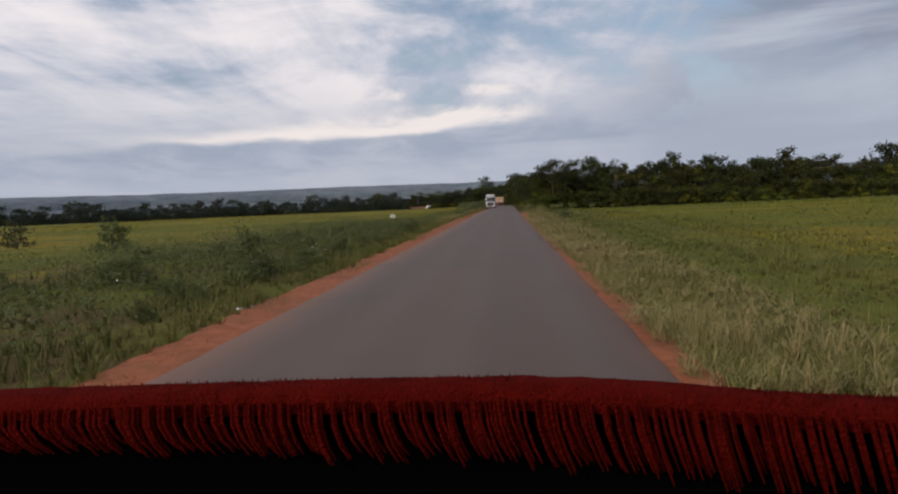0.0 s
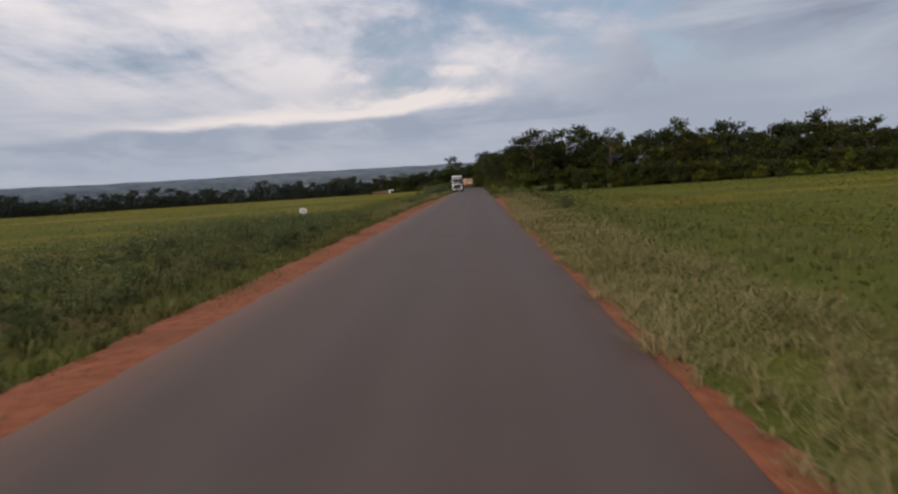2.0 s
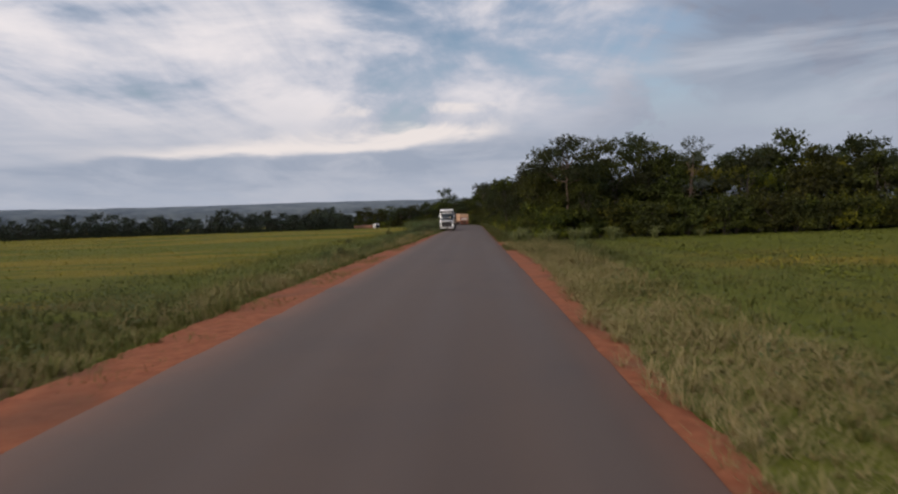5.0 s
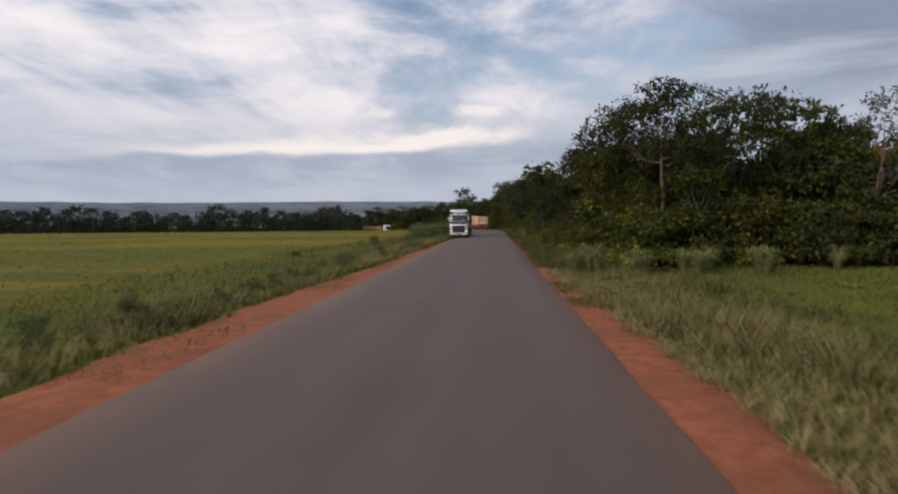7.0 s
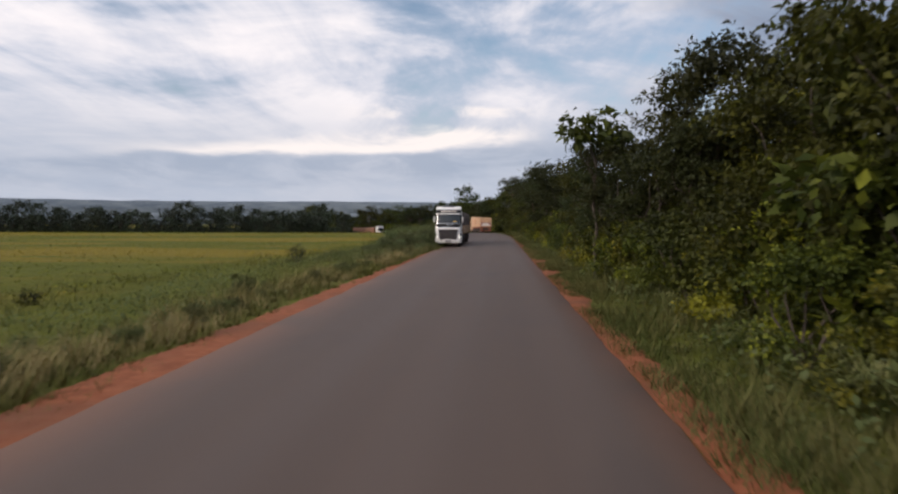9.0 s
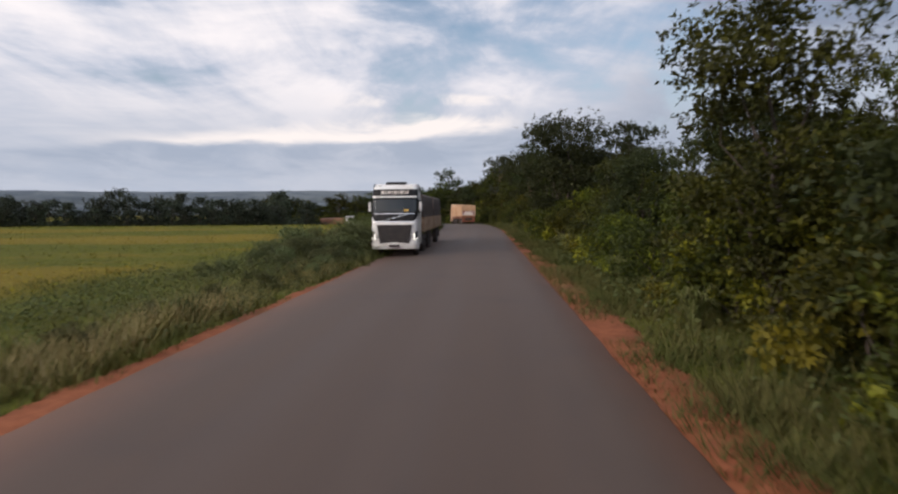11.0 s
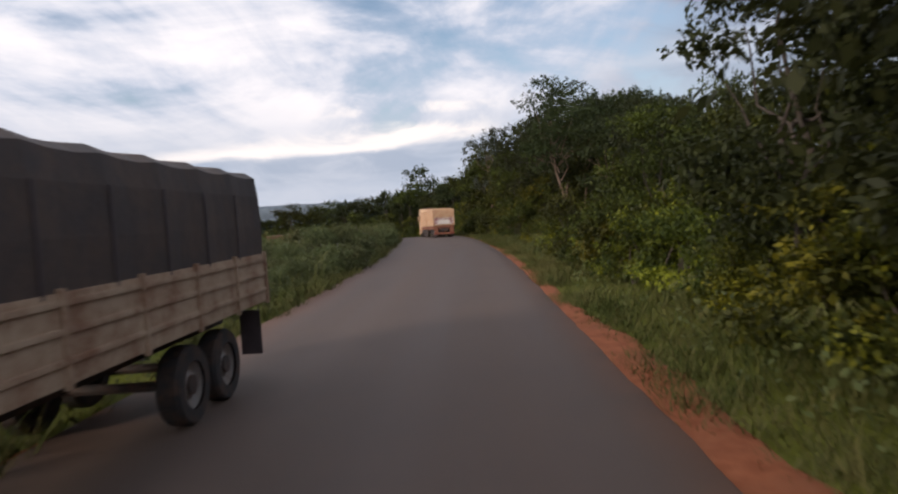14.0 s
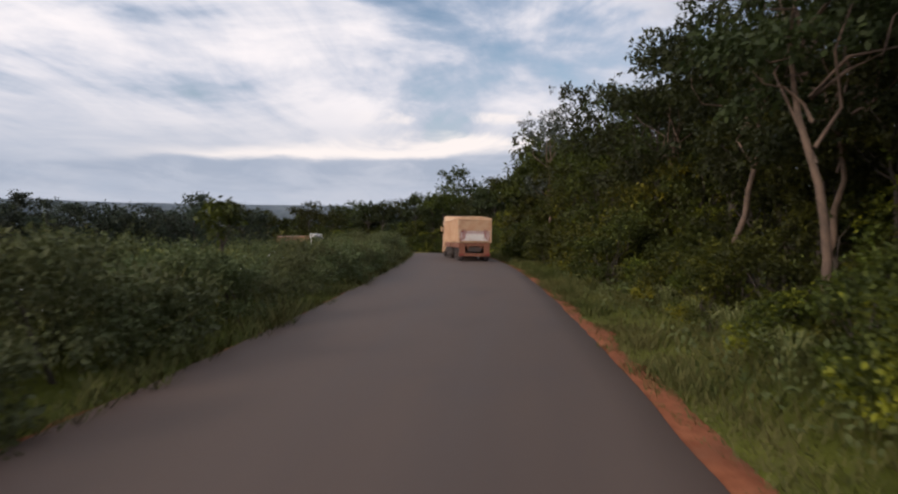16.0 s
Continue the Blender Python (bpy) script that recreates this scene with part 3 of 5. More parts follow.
def tree(name, label, category, height, spread, trunk_r, bare, leaf, leafsize, count, bark=None, blobs_n=11, flat=0.7,
         lean=0.3, droop=0.25, wide=0.5, fork=4, group="roadside trees", core=0.28, skirt=0):
    """A tree as a thing with its trunk and crown; bare: the share of its height below the crown."""
    ob = thing(name, label, category, group)
    v, f = [], []
    top = Vector((RNG.normal() * lean, RNG.normal() * lean, height * 0.82))
    z0 = height * bare
    stem = Vector((top.x * 0.4, top.y * 0.4, max(z0, 0.25)))
    limb((0, 0, -0.15), stem, trunk_r, trunk_r * 0.75, v, f, 0.10, 8, 6)
    limb(stem, top, trunk_r * 0.75, trunk_r * 0.15, v, f, 0.2, 6, 6)
    blobs = []
    for i in range(blobs_n):
        a = 2 * math.pi * (i * 0.382 + RNG.uniform(0, 0.15))
        h = RNG.uniform(0, 1)
        zz = z0 + (height - z0) * (0.18 + 0.72 * h)
        r = spread * (1.0 - 0.55 * abs(h - 0.4) - 0.1 * RNG.uniform()) * RNG.uniform(0.45, 0.85)
        br = spread * RNG.uniform(0.28, 0.50)
        c = (math.cos(a) * r + top.x * h, math.sin(a) * r + top.y * h, min(zz, height - br * flat))
        blobs.append((*c, br, flat))
        if i < fork + 3:
            s = stem.lerp(top, RNG.uniform(0.0, 0.6))
            limb(s, s.lerp(Vector(c), 0.85), trunk_r * 0.42, trunk_r * 0.08, v, f, 0.3, 5, 5)
    blobs.append((top.x, top.y, height - spread * 0.3 * flat, spread * 0.32, flat))
    for i in range(skirt):
        a = 2 * math.pi * i / skirt + RNG.uniform(0, 0.5)
        blobs.append((math.cos(a) * spread * 0.75, math.sin(a) * spread * 0.75, spread * RNG.uniform(0.18, 0.4), spread * 0.42, 0.75))
    child("trunk", mesh_of("trunk", v, f, bark or M_BARK, True), ob)
    child("crown", quads_mesh("crown", crown_leaves(blobs, count, leafsize, droop, wide, core=core), leaf), ob)
    return ob


def bush(name, label, height, spread, leaf, leafsize, count, droop=0.3, wide=0.55, stems=6):
    ob = thing(name, label, "bush", "roadside bushes")
    v, f, blobs = [], [], []
    for i in range(6):
        a = i * 2.4 + RNG.uniform(0, 0.6)
        r = spread * RNG.uniform(0.15, 0.7)
        h = height * RNG.uniform(0.3, 0.8)
        c = (math.cos(a) * r, math.sin(a) * r, h)
        if i < stems:
            limb((0, 0, -0.1), c, 0.035, 0.01, v, f, 0.3, 5, 5)
        blobs.append((*c, spread * RNG.uniform(0.35, 0.55), 0.85))
    for i in range(5):
        a = i * 1.257 + RNG.uniform(0, 0.5)
        blobs.append((math.cos(a) * spread * 0.7, math.sin(a) * spread * 0.7, height * 0.22, spread * 0.36, 0.8))
    child("stem", mesh_of("stem", v, f, M_BARK, True), ob)
    child("foliage", quads_mesh("foliage", crown_leaves(blobs, count, leafsize, droop, wide), leaf), ob)
    return ob


def spread_out(kinds, spots, vary=1.0):
    """Copies of the kinds at (x, y, size); the first spots take the models themselves."""
    used = set()
    for x, y, size in spots:
        k = int(LAY.integers(0, len(kinds)))
        m = pose(x, y, -0.07 + float(drop(y)), 0, 0, LAY.uniform(0, 360))
        s = size * (1 + vary * LAY.uniform(-0.15, 0.15))
        if k in used:
            ob = copy_thing(kinds[k], m)
        else:
            ob, _ = kinds[k], used.add(k)
            ob.matrix_basis = m
        ob.scale = (s, s, s * (1 + vary * LAY.uniform(-0.1, 0.1)))
    for k, ob in enumerate(kinds):
        if k not in used:
            for o in (*ob.children_recursive, ob):
                bpy.data.objects.remove(o)


BUSHES = [bush("roadside_bush", "dense leafy green bush at the wood's edge", h, w, m, ls * 0.85, 1750)
          for h, w, m, ls in ((2.4, 1.5, M_LEAF_LIT, 0.20), (3.0, 1.6, M_LEAF, 0.18), (1.9, 1.3, M_LEAF_LIT, 0.16), (2.7, 1.7, M_LEAF, 0.24))]
NEAR_BUSHES = [bush("roadside_bush", "dense olive-green bush beside the road", h, w, m, ls, 4600)
               for h, w, m, ls in ((2.3, 1.4, M_LEAF_LIT, 0.10), (2.9, 1.5, M_LEAF, 0.095), (2.6, 1.5, M_LEAF_LIT, 0.115), (2.2, 1.3, M_LEAF_LIT, 0.085))]
MIDS = [tree("tree", "mid-sized leafy tree in the roadside wood", "tree", h, w, 0.09, b, m, ls * 0.95, 1500)
        for h, w, b, m, ls in ((4.6, 1.9, 0.2, M_LEAF, 0.21), (5.2, 2.1, 0.25, M_LEAF_DARK, 0.22), (4.2, 2.0, 0.15, M_LEAF_LIT, 0.2),
                               (5.6, 1.8, 0.3, M_LEAF, 0.24))]
NEAR_MIDS = [tree("roadside_tree", "mid-sized leafy tree at the road's edge", "tree", h, w, 0.09, b, m, ls, 3000, blobs_n=15)
             for h, w, b, m, ls in ((4.6, 1.9, 0.12, M_LEAF, 0.125), (5.2, 2.1, 0.18, M_LEAF_DARK, 0.13), (4.2, 2.0, 0.1, M_LEAF_LIT, 0.12),
                                    (5.6, 1.9, 0.2, M_LEAF, 0.135))]
NEAR_TALLS = [tree("tall_tree", "tall spreading tree at the road's edge", "tree", h, w, 0.12, b, m, ls, 4600, blobs_n=17, flat=0.6, core=0.14)
              for h, w, b, m, ls in ((7.6, 2.6, 0.4, M_LEAF_DARK, 0.145), (8.2, 2.9, 0.45, M_LEAF, 0.15), (7.0, 2.4, 0.35, M_LEAF_DARK, 0.14))]
TALLS = [tree("tall_tree", "tall spreading tree rising out of the wood", "tree", h, w, 0.12, b, m, ls * 1.08, 1900, blobs_n=13, flat=0.55)
         for h, w, b, m, ls in ((7.6, 2.6, 0.45, M_LEAF_DARK, 0.24), (8.2, 2.9, 0.5, M_LEAF, 0.26), (7.0, 2.4, 0.4, M_LEAF_DARK, 0.22))]
PALES = [tree("pale_trunk_tree", "tall tree with a bare pale trunk and high crown", "tree", h, 3.1, 0.10, 0.32, M_LEAF_DARK, 0.15, 8000,
              bark=M_BARK_PALE, flat=0.6, lean=0.5, blobs_n=16, fork=6, core=0.08) for h in (8.6, 9.4)]
GREYS = [tree("sparse_grey_tree", "thin greyish tree with few leaves", "tree", 7.4, 2.5, 0.10, 0.3, M_LEAF_GREY, 0.13, 2600, bark=M_BARK_PALE, fork=8, core=0.0)]
FARS = [tree("distant_tree", "dark round tree in the line beyond the field", "tree", h, w, 0.12, 0.02, M_LEAF_FAR_HAZED, 0.46, 1000, group="distant tree line",
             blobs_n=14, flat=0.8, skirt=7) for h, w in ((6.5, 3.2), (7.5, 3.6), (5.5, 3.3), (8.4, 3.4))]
CECROPIAS = [tree("large_leaved_tree", "slender tree with a few very large drooping leaves", "tree", 6.0, 1.5, 0.07, 0.55, M_LEAF, 0.34, 330,
                  droop=0.8, blobs_n=6, fork=3)]
LONE = [tree("landmark_tree", "tall umbrella-crowned tree with a pale slanting trunk", "tree", 7.8, 3.15, 0.10, 0.47, M_LEAF_DARK, 0.15, 7800,
             bark=M_BARK_PALE, blobs_n=24, flat=0.42, lean=0.3, fork=9, core=0.05)]
BROAD = [tree("roadside_tree", "broad full-crowned dark tree beside the road", "tree", 6.9, 2.9, 0.13, 0.08, M_LEAF_DARK, 0.13, 14000, blobs_n=36, flat=0.75, core=0.34)]
DENSE = [tree("roadside_tree", "full dark-leaved tree close beside the road", "tree", h, w, 0.10, 0.1, m, 0.12, 7600, blobs_n=20, flat=0.8)
         for h, w, m in ((6.4, 2.0, M_LEAF_DARK), (6.8, 2.2, M_LEAF))]
ENDS = [tree("far_tall_tree", "tall loose-crowned tree beyond the bend", "tree", 10.8, 3.6, 0.2, 0.3, M_LEAF_DARK, 0.42, 1500, flat=0.7)]
SHRUBS = [bush("field_shrub", "dark solitary shrub in the rough grass", h, w, m, 0.12, 700) for h, w, m in ((1.5, 0.9, M_WEED), (0.9, 0.8, M_LEAF))]


HERBS = [bush("weed_clump", "rounded clump of grey-green broad-leaved weeds", h, w, M_WEED, ls, n, stems=1)
         for h, w, ls, n in ((1.3, 0.85, 0.075, 2300), (1.5, 0.8, 0.065, 2500), (1.1, 0.95, 0.085, 2000))]

BANK_HERBS = [bush("weed_clump", "tall rounded clump of pale grey-green weeds on the bank", h, w, M_HERB, ls, n, stems=1)
              for h, w, ls, n in ((1.3, 0.85, 0.075, 2300), (1.5, 0.8, 0.065, 2500), (1.1, 0.95, 0.085, 2000))]


def thin(q):
    """Where the understorey is low, so that the pale trunks show."""
    return 176 < q < 192


def make_wood():
    bush_s, mid_s, tall_s, near_s = [], [], [], []
    q = 104.0
    while q < 335:
        low = 0.75 if thin(q) else 1.0
        for o, lst, size in ((LAY.uniform(3.9, 4.5), near_s if q < 195 else bush_s, 0.85), (LAY.uniform(5.2, 5.9), near_s if q < 195 else bush_s, 1.1), (LAY.uniform(5.6, 6.6), mid_s, 0.80 if q < 130 else 0.70 if q < 150 else 0.80 if q < 176 else 1.0),
                             (LAY.uniform(8.2, 9.6), mid_s, 0.95 if q < 114 else 0.86 if q < 130 else 0.78 if q < 150 else 0.86 if q < 176 else 1.15)):
            if lst is mid_s and o < 7 and thin(q):
                continue
            x, y, _ = along(q + LAY.uniform(-0.8, 0.8), o)
            lst.append((x, y, size * low))
        if q > 172:
            for o in (7.6, 10.8):
                x, y, _ = along(q + LAY.uniform(-1, 1), o + LAY.uniform(-0.8, 0.8))
                mid_s.append((x, y, 0.8 if q < 206 else 0.95))
        if LAY.uniform() < (0.12 if q < 176 else 0.62) and not thin(q) and q > 116:
            x, y, _ = along(q + LAY.uniform(-1, 1), LAY.uniform(5.6, 8.5))
            tall_s.append((x, y, 0.54 if q < 150 else 0.72 if q < 176 else 0.85 if q < 188 else 1.05 if q < 206 else 1.1))
        if LAY.uniform() < 0.5 or q > 176:
            x, y, _ = along(q + LAY.uniform(-1, 1), LAY.uniform(9.5, 13) if q > 176 else LAY.uniform(11, 16))
            tall_s.append((x, y, (0.78 if q < 186 else 1.02) if q > 176 else 0.72))
        q += 2.2 if q < 200 else 2.9
    x = 5.5
    while x < 82:
        bush_s.append((x, 102.5 + LAY.uniform(-0.8, 1.0), 0.95))
        bush_s.append((x + 1.2, 103.4 + LAY.uniform(-0.8, 0.8), 1.15))
        bush_s.append((x + 0.6, 105.2 + LAY.uniform(-0.8, 0.8), 1.4))
        bush_s.append((x + 1.8, 108.5 + LAY.uniform(-0.8, 0.8), 1.6))
        mid_s.append((x + 0.6, 107.5 + LAY.uniform(-1, 1.5), 1.12 if x > 11 else 0.9))
        mid_s.append((x + 1.8, 111.5 + LAY.uniform(-1, 1.5), 1.38))
        if LAY.uniform() < 0.85:
            tall_s.append((x + LAY.uniform(-1, 1), 114 + LAY.uniform(-2, 3), 0.90))
        x += 2.5
    x = 84.0
    while x < 150:
        mid_s.append((x, 128 + LAY.uniform(-3, 3), 1.0))
        bush_s.append((x + 2, 126 + LAY.uniform(-2, 2), 1.3))
        x += 4.0
    spread_out(BUSHES, bush_s)
    spread_out(NEAR_BUSHES, near_s + [(3.9, 171.0, 0.9), (3.8, 173.5, 1.0), (4.0, 176.2, 1.0), (4.1, 179.0, 0.85)])
    mid_s += [(5.6, 106.0, 1.0), (8.4, 105.5, 1.0), (6.4, 107.2, 1.08), (9.8, 106.0, 1.0), (7.6, 109.0, 1.1), (6.2, 149.5, 0.78), (7.4, 147.5, 0.72), (6.8, 152.0, 0.95), (11.5, 107.0, 1.15), (13.2, 108.0, 1.2), (14.8, 107.5, 1.2), (12.2, 110.0, 1.3),
              (14.2, 111.0, 1.3), (10.4, 108.5, 1.15)]
    q = 176.0
    while q < 196:
        for o, lst, size in ((8.6, mid_s, 0.85), (10.4, mid_s, 1.0), (9.4, tall_s, 0.62 if q < 183 else 0.9), (7.4, tall_s, 0.48 if q < 184 else 0.82)):
            x, y, _ = along(q + LAY.uniform(-0.8, 0.8), o + LAY.uniform(-0.5, 0.5))
            lst.append((x, y, size))
        q += 2.4

    def close(x, y):
        return x < 15 and y < 215
    spread_out(MIDS, [p for p in mid_s if not close(*p[:2])])
    spread_out(NEAR_MIDS, [p for p in mid_s if close(*p[:2])])
    tall_s = [(x, y, size * (0.5 if 138 < y < 151 and x < 9.5 else 1.0)) for x, y, size in tall_s]
    tall_s.append((7.0, 158.5, 0.8))
    spread_out(TALLS, [p for p in tall_s if not close(*p[:2])])
    spread_out(NEAR_TALLS, [p for p in tall_s if close(*p[:2])])
    spread_out(LONE, [(7.0, 104.0, 1.0)], 0.0)
    spread_out(BROAD, [(4.8, 155.5, 1.05)], 0.0)
    spread_out(DENSE, [(5.2, 109.0, 0.78), (5.5, 113.2, 1.03), (5.8, 117.0, 0.80), (5.6, 133.5, 0.72), (5.6, 144.0, 0.58), (4.5, 160.4, 0.92), (5.4, 169.0, 0.68),
                       (4.6, 112.8, 0.74), (4.3, 116.2, 0.72), (4.2, 120.0, 0.80), (4.1, 124.0, 0.84), (4.2, 128.5, 0.84), (4.6, 138.5, 0.56)], 0.3)
    spread_out(CECROPIAS, [(3.3, 120.0, 0.95), (-5.6, 185.5, 0.42)], 0.0)
    spread_out(ENDS, [(-8.6, 283.0, 1.28), (-3.0, 288.0, 0.8), (4.0, 270.0, 1.0)])
    spread_out(PALES, [(*along(q, o)[:2], k) for q, o, k in ((183.5, 5.3, 0.9), (186.5, 6.6, 0.9), (181.0, 7.6, 0.70), (178.5, 6.4, 0.62), (190, 6.0, 0.98),
                                                              (197, 7.0, 1.0))], 0.3)
    spread_out(GREYS, [(2.9, 219.0, 1.35), (3.6, 228.0, 1.25), (16.6, 106.0, 1.0)])
    spread_out(SHRUBS, [(-20.6, 33.0, 1.1), (-8.8, 22.0, 0.9), (-33.0, 42.0, 1.2), (5.1, 61.0, 0.7), (4.5, 82.0, 0.5), (-15.0, 26.0, 0.6), (-12.0, 37.0, 0.6),
                        (-11.0, 112.0, 0.4), (-9.5, 128.0, 0.5)])


def make_herbs():
    """Mounds of weeds: high on the bank of the bend, lower along the fields."""
    spots = []

    def put_at(q, o, size):
        x, y, _ = along(q, o)
        spots.append((float(x), float(y), size))
    q = 138.0
    while q < 226:
        grow = float(np.interp(q, (138, 145, 150, 157, 166, 174, 181), (0.45, 1.05, 0.95, 0.42, 0.52, 0.78, 1.08)))
        for o in (-5.0, -6.2, -7.6):
            put_at(q + LAY.uniform(-0.7, 0.7), o + LAY.uniform(-0.35, 0.35) - (0.25 * grow), grow * LAY.uniform(0.8, 1.15))
        q += 1.5
    spread_out(BANK_HERBS, spots)
    spots.clear()
    q = 84.0
    while q < 138:
        put_at(q + LAY.uniform(-1, 1), -4.6 - float(soil_left(q)) - LAY.uniform(0.3, 1.6), LAY.uniform(0.22, 0.46))
        q += 1.3
    for i in range(74):
        put_at(LAY.uniform(2, 66), -6.6 - 8.5 * LAY.uniform() ** 1.4, LAY.uniform(0.24, 0.56))
    spread_out(HERBS, spots)


def make_far_trees():
    spots = []
    x = -72.0
    while x < 8:
        for back in (0, 6, 13):
            px, py = x + LAY.uniform(-2, 2), 286 + back + LAY.uniform(-3, 3)
            if clear_of_road(px, py, 8):
                spots.append((px, py, LAY.uniform(0.65, 0.95)))
        if clear_of_road(x, 284, 8):
            spots.append((x, 284, LAY.uniform(0.45, 0.6)))
        x += 3.2
    x = -280.0
    while x < -41:
        for back in (0, 6):
            px, py = x + LAY.uniform(-1.5, 1.5), max(185, 252 - 0.3 * (-x - 40)) + back + LAY.uniform(-2, 2)
            if clear_of_road(px, py, 8):
                spots.append((px, py, LAY.uniform(0.62, 0.9)))
        spots.append((x, max(183, 250 - 0.3 * (-x - 40)), LAY.uniform(0.45, 0.6)))
        x += 2.5
    for px, py, k in ((-46, 266, 1.25), (-50, 270, 1.05), (-41, 272, 0.8), (-74, 270, 0.8), (-63, 275, 0.7)):
        spots.append((px, py, k))
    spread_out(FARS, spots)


make_wood()
make_herbs()
make_far_trees()


def blades(s0, s1, o0, o1, n, tall, bend, mat, name, label, width=0.012, patchy=0.0, short=True):
    """Grass as loose tapered blades, each of two quads."""
    s, o = RNG.uniform(s0, s1, n), RNG.uniform(0, 1, n)
    o = o0(s) + (o1(s) - o0(s)) * o if callable(o0) else o0 + (o1 - o0) * o
    x, y, _ = along(s, o)
    h = tall(s, o) if callable(tall) else np.full(n, tall)
    k = np.array([noise.noise((a * 0.35, b * 0.35, 4)) + 0.7 * noise.noise((a * 1.3, b * 1.3, 2)) for a, b in zip(x, y)])
    h = h * RNG.uniform(0.55, 1.25, n) * np.clip(0.9 + patchy * k, 0.2, 2.0)
    a = RNG.uniform(0, 2 * math.pi, n)
    d = np.stack([np.cos(a), np.sin(a), np.zeros(n)], 1)
    w = np.stack([-np.sin(a), np.cos(a), np.zeros(n)], 1) * (width * RNG.uniform(0.6, 1.5, n))[:, None]
    p0 = np.stack([x, y, drop(y) - 0.08], 1)
    p1 = p0 + d * (h * bend * 0.3)[:, None] + np.array([0, 0, 1]) * (h * 0.62)[:, None]
    p2 = p0 + d * (h * bend)[:, None] + np.array([0, 0, 1]) * (h * RNG.uniform(0.75, 1.0, n))[:, None]
    q1 = np.stack([p0 - w, p0 + w, p1 + w * 0.8, p1 - w * 0.8], 1)
    q2 = np.stack([p1 - w * 0.8, p1 + w * 0.8, p2 + w * 0.15, p2 - w * 0.15], 1)
    if short:
        both = np.stack([p0 - w, p0 + w, p2 + w * 0.15, p2 - w * 0.15], 1)
    else:
        both = np.concatenate([q1, q2])
    return tagged(new(name, quads_mesh(name, both, mat)), label, "grass", kind="stuff")


def right_rim(q):
    return RIGHT_EDGE + soil_right(q) + 0.10 * np.sin(q * 1.7) + 0.10 * np.sin(q * 4.1)


def left_rim(q):
    return LEFT_EDGE - soil_left(q) + 0.10 * np.sin(q * 1.3) + 0.10 * np.sin(q * 3.7)


def tufts(s0, s1, o0, o1, clumps, per, tall, mat, name, label, width=0.005, flop=0.75, crowd=1.0):
    """Grass growing in clumps: arching blades thrown outwards from each root, some long seed stalks among them."""
    cs, co = RNG.uniform(s0, s1, clumps), RNG.uniform(0, 1, clumps) ** crowd
    co = o0(cs) + (o1(cs) - o0(cs)) * co
    cx, cy, _ = along(cs, co)
    k = np.array([noise.noise((a * 0.5, b * 0.3, 7)) + 0.6 * noise.noise((a * 1.7, b * 1.1, 3)) for a, b in zip(cx, cy)])
    ch = tall * np.clip(0.85 + 0.75 * k, 0.3, 1.7) * RNG.uniform(0.7, 1.25, clumps)
    i = np.repeat(np.arange(clumps), per)
    n = len(i)
    a = RNG.uniform(0, 2 * math.pi, n)
    d = np.stack([np.cos(a), np.sin(a), np.zeros(n)], 1)
    w = np.stack([-np.sin(a), np.cos(a), np.zeros(n)], 1) * (width * RNG.uniform(0.6, 1.4, n))[:, None]
    h = ch[i] * RNG.uniform(0.45, 1.1, n)
    stalk = RNG.uniform(0, 1, n) < 0.05
    h = np.where(stalk, h * 1.6, h)
    throw = np.where(stalk, 0.25, flop) * RNG.uniform(0.4, 1.2, n)
    up = np.array([0, 0, 1.0])
    p0 = np.stack([cx[i], cy[i], drop(cy[i]) - 0.08], 1) + d * (ch[i] * 0.28 * RNG.uniform(0, 1, n))[:, None]
    p1 = p0 + d * (h * throw * 0.38)[:, None] + up * (h * 0.66)[:, None]
    p2 = p0 + d * (h * throw)[:, None] + up * (h * np.where(stalk, 1.0, RNG.uniform(0.68, 0.95, n)))[:, None]
    q = np.concatenate([np.stack([p0 - w, p0 + w, p1 + w * 0.8, p1 - w * 0.8], 1), np.stack([p1 - w * 0.8, p1 + w * 0.8, p2 + w * 0.12, p2 - w * 0.12], 1)])
    return tagged(new(name, quads_mesh(name, q, mat)), label, "grass", kind="stuff")


blades(-4, 100, lambda q: right_rim(q) - 0.05, lambda q: right_rim(q) + 2.6, 64000, 0.22, 1.6, M_GRASS_PALE, "verge_grass",
       "short blond grass at the edge of the soil", 0.0048, 1.0)
tufts(-4, 100, lambda q: right_rim(q) - 0.05, lambda q: right_rim(q) + 2.2, 2600, 18, 0.27, M_GRASS_PALE, "verge_grass", "clumps of pale blond seeding grass beside the road", 0.0046, 1.15, 1.3)
tufts(-4, 100, lambda q: right_rim(q) + 1.2, lambda q: q * 0 + 7.5, 1800, 16, 0.20, M_GRASS, "verge_grass", "green grass clumps between road and field", 0.007, 1.0)
tufts(-4, 82, lambda q: right_rim(q) + 0.9, lambda q: q * 0 + 5.0, 1200, 14, 0.24, M_GRASS_PALE, "verge_grass", "pale grass clumps between road and field", 0.005, 1.2)
tufts(-4, 128, lambda q: left_rim(q) - 2.6, lambda q: left_rim(q) + 0.02, 2200, 18, 0.30, M_GRASS, "verge_grass", "green grass clumps beside the red soil", 0.007, 0.8)
tufts(-4, 70, lambda q: q * 0 - 16.0, lambda q: left_rim(q) - 1.2, 2000, 18, 0.36, M_REED, "verge_grass", "rough dark grass clumps in the weedy strip", 0.008, 0.85)
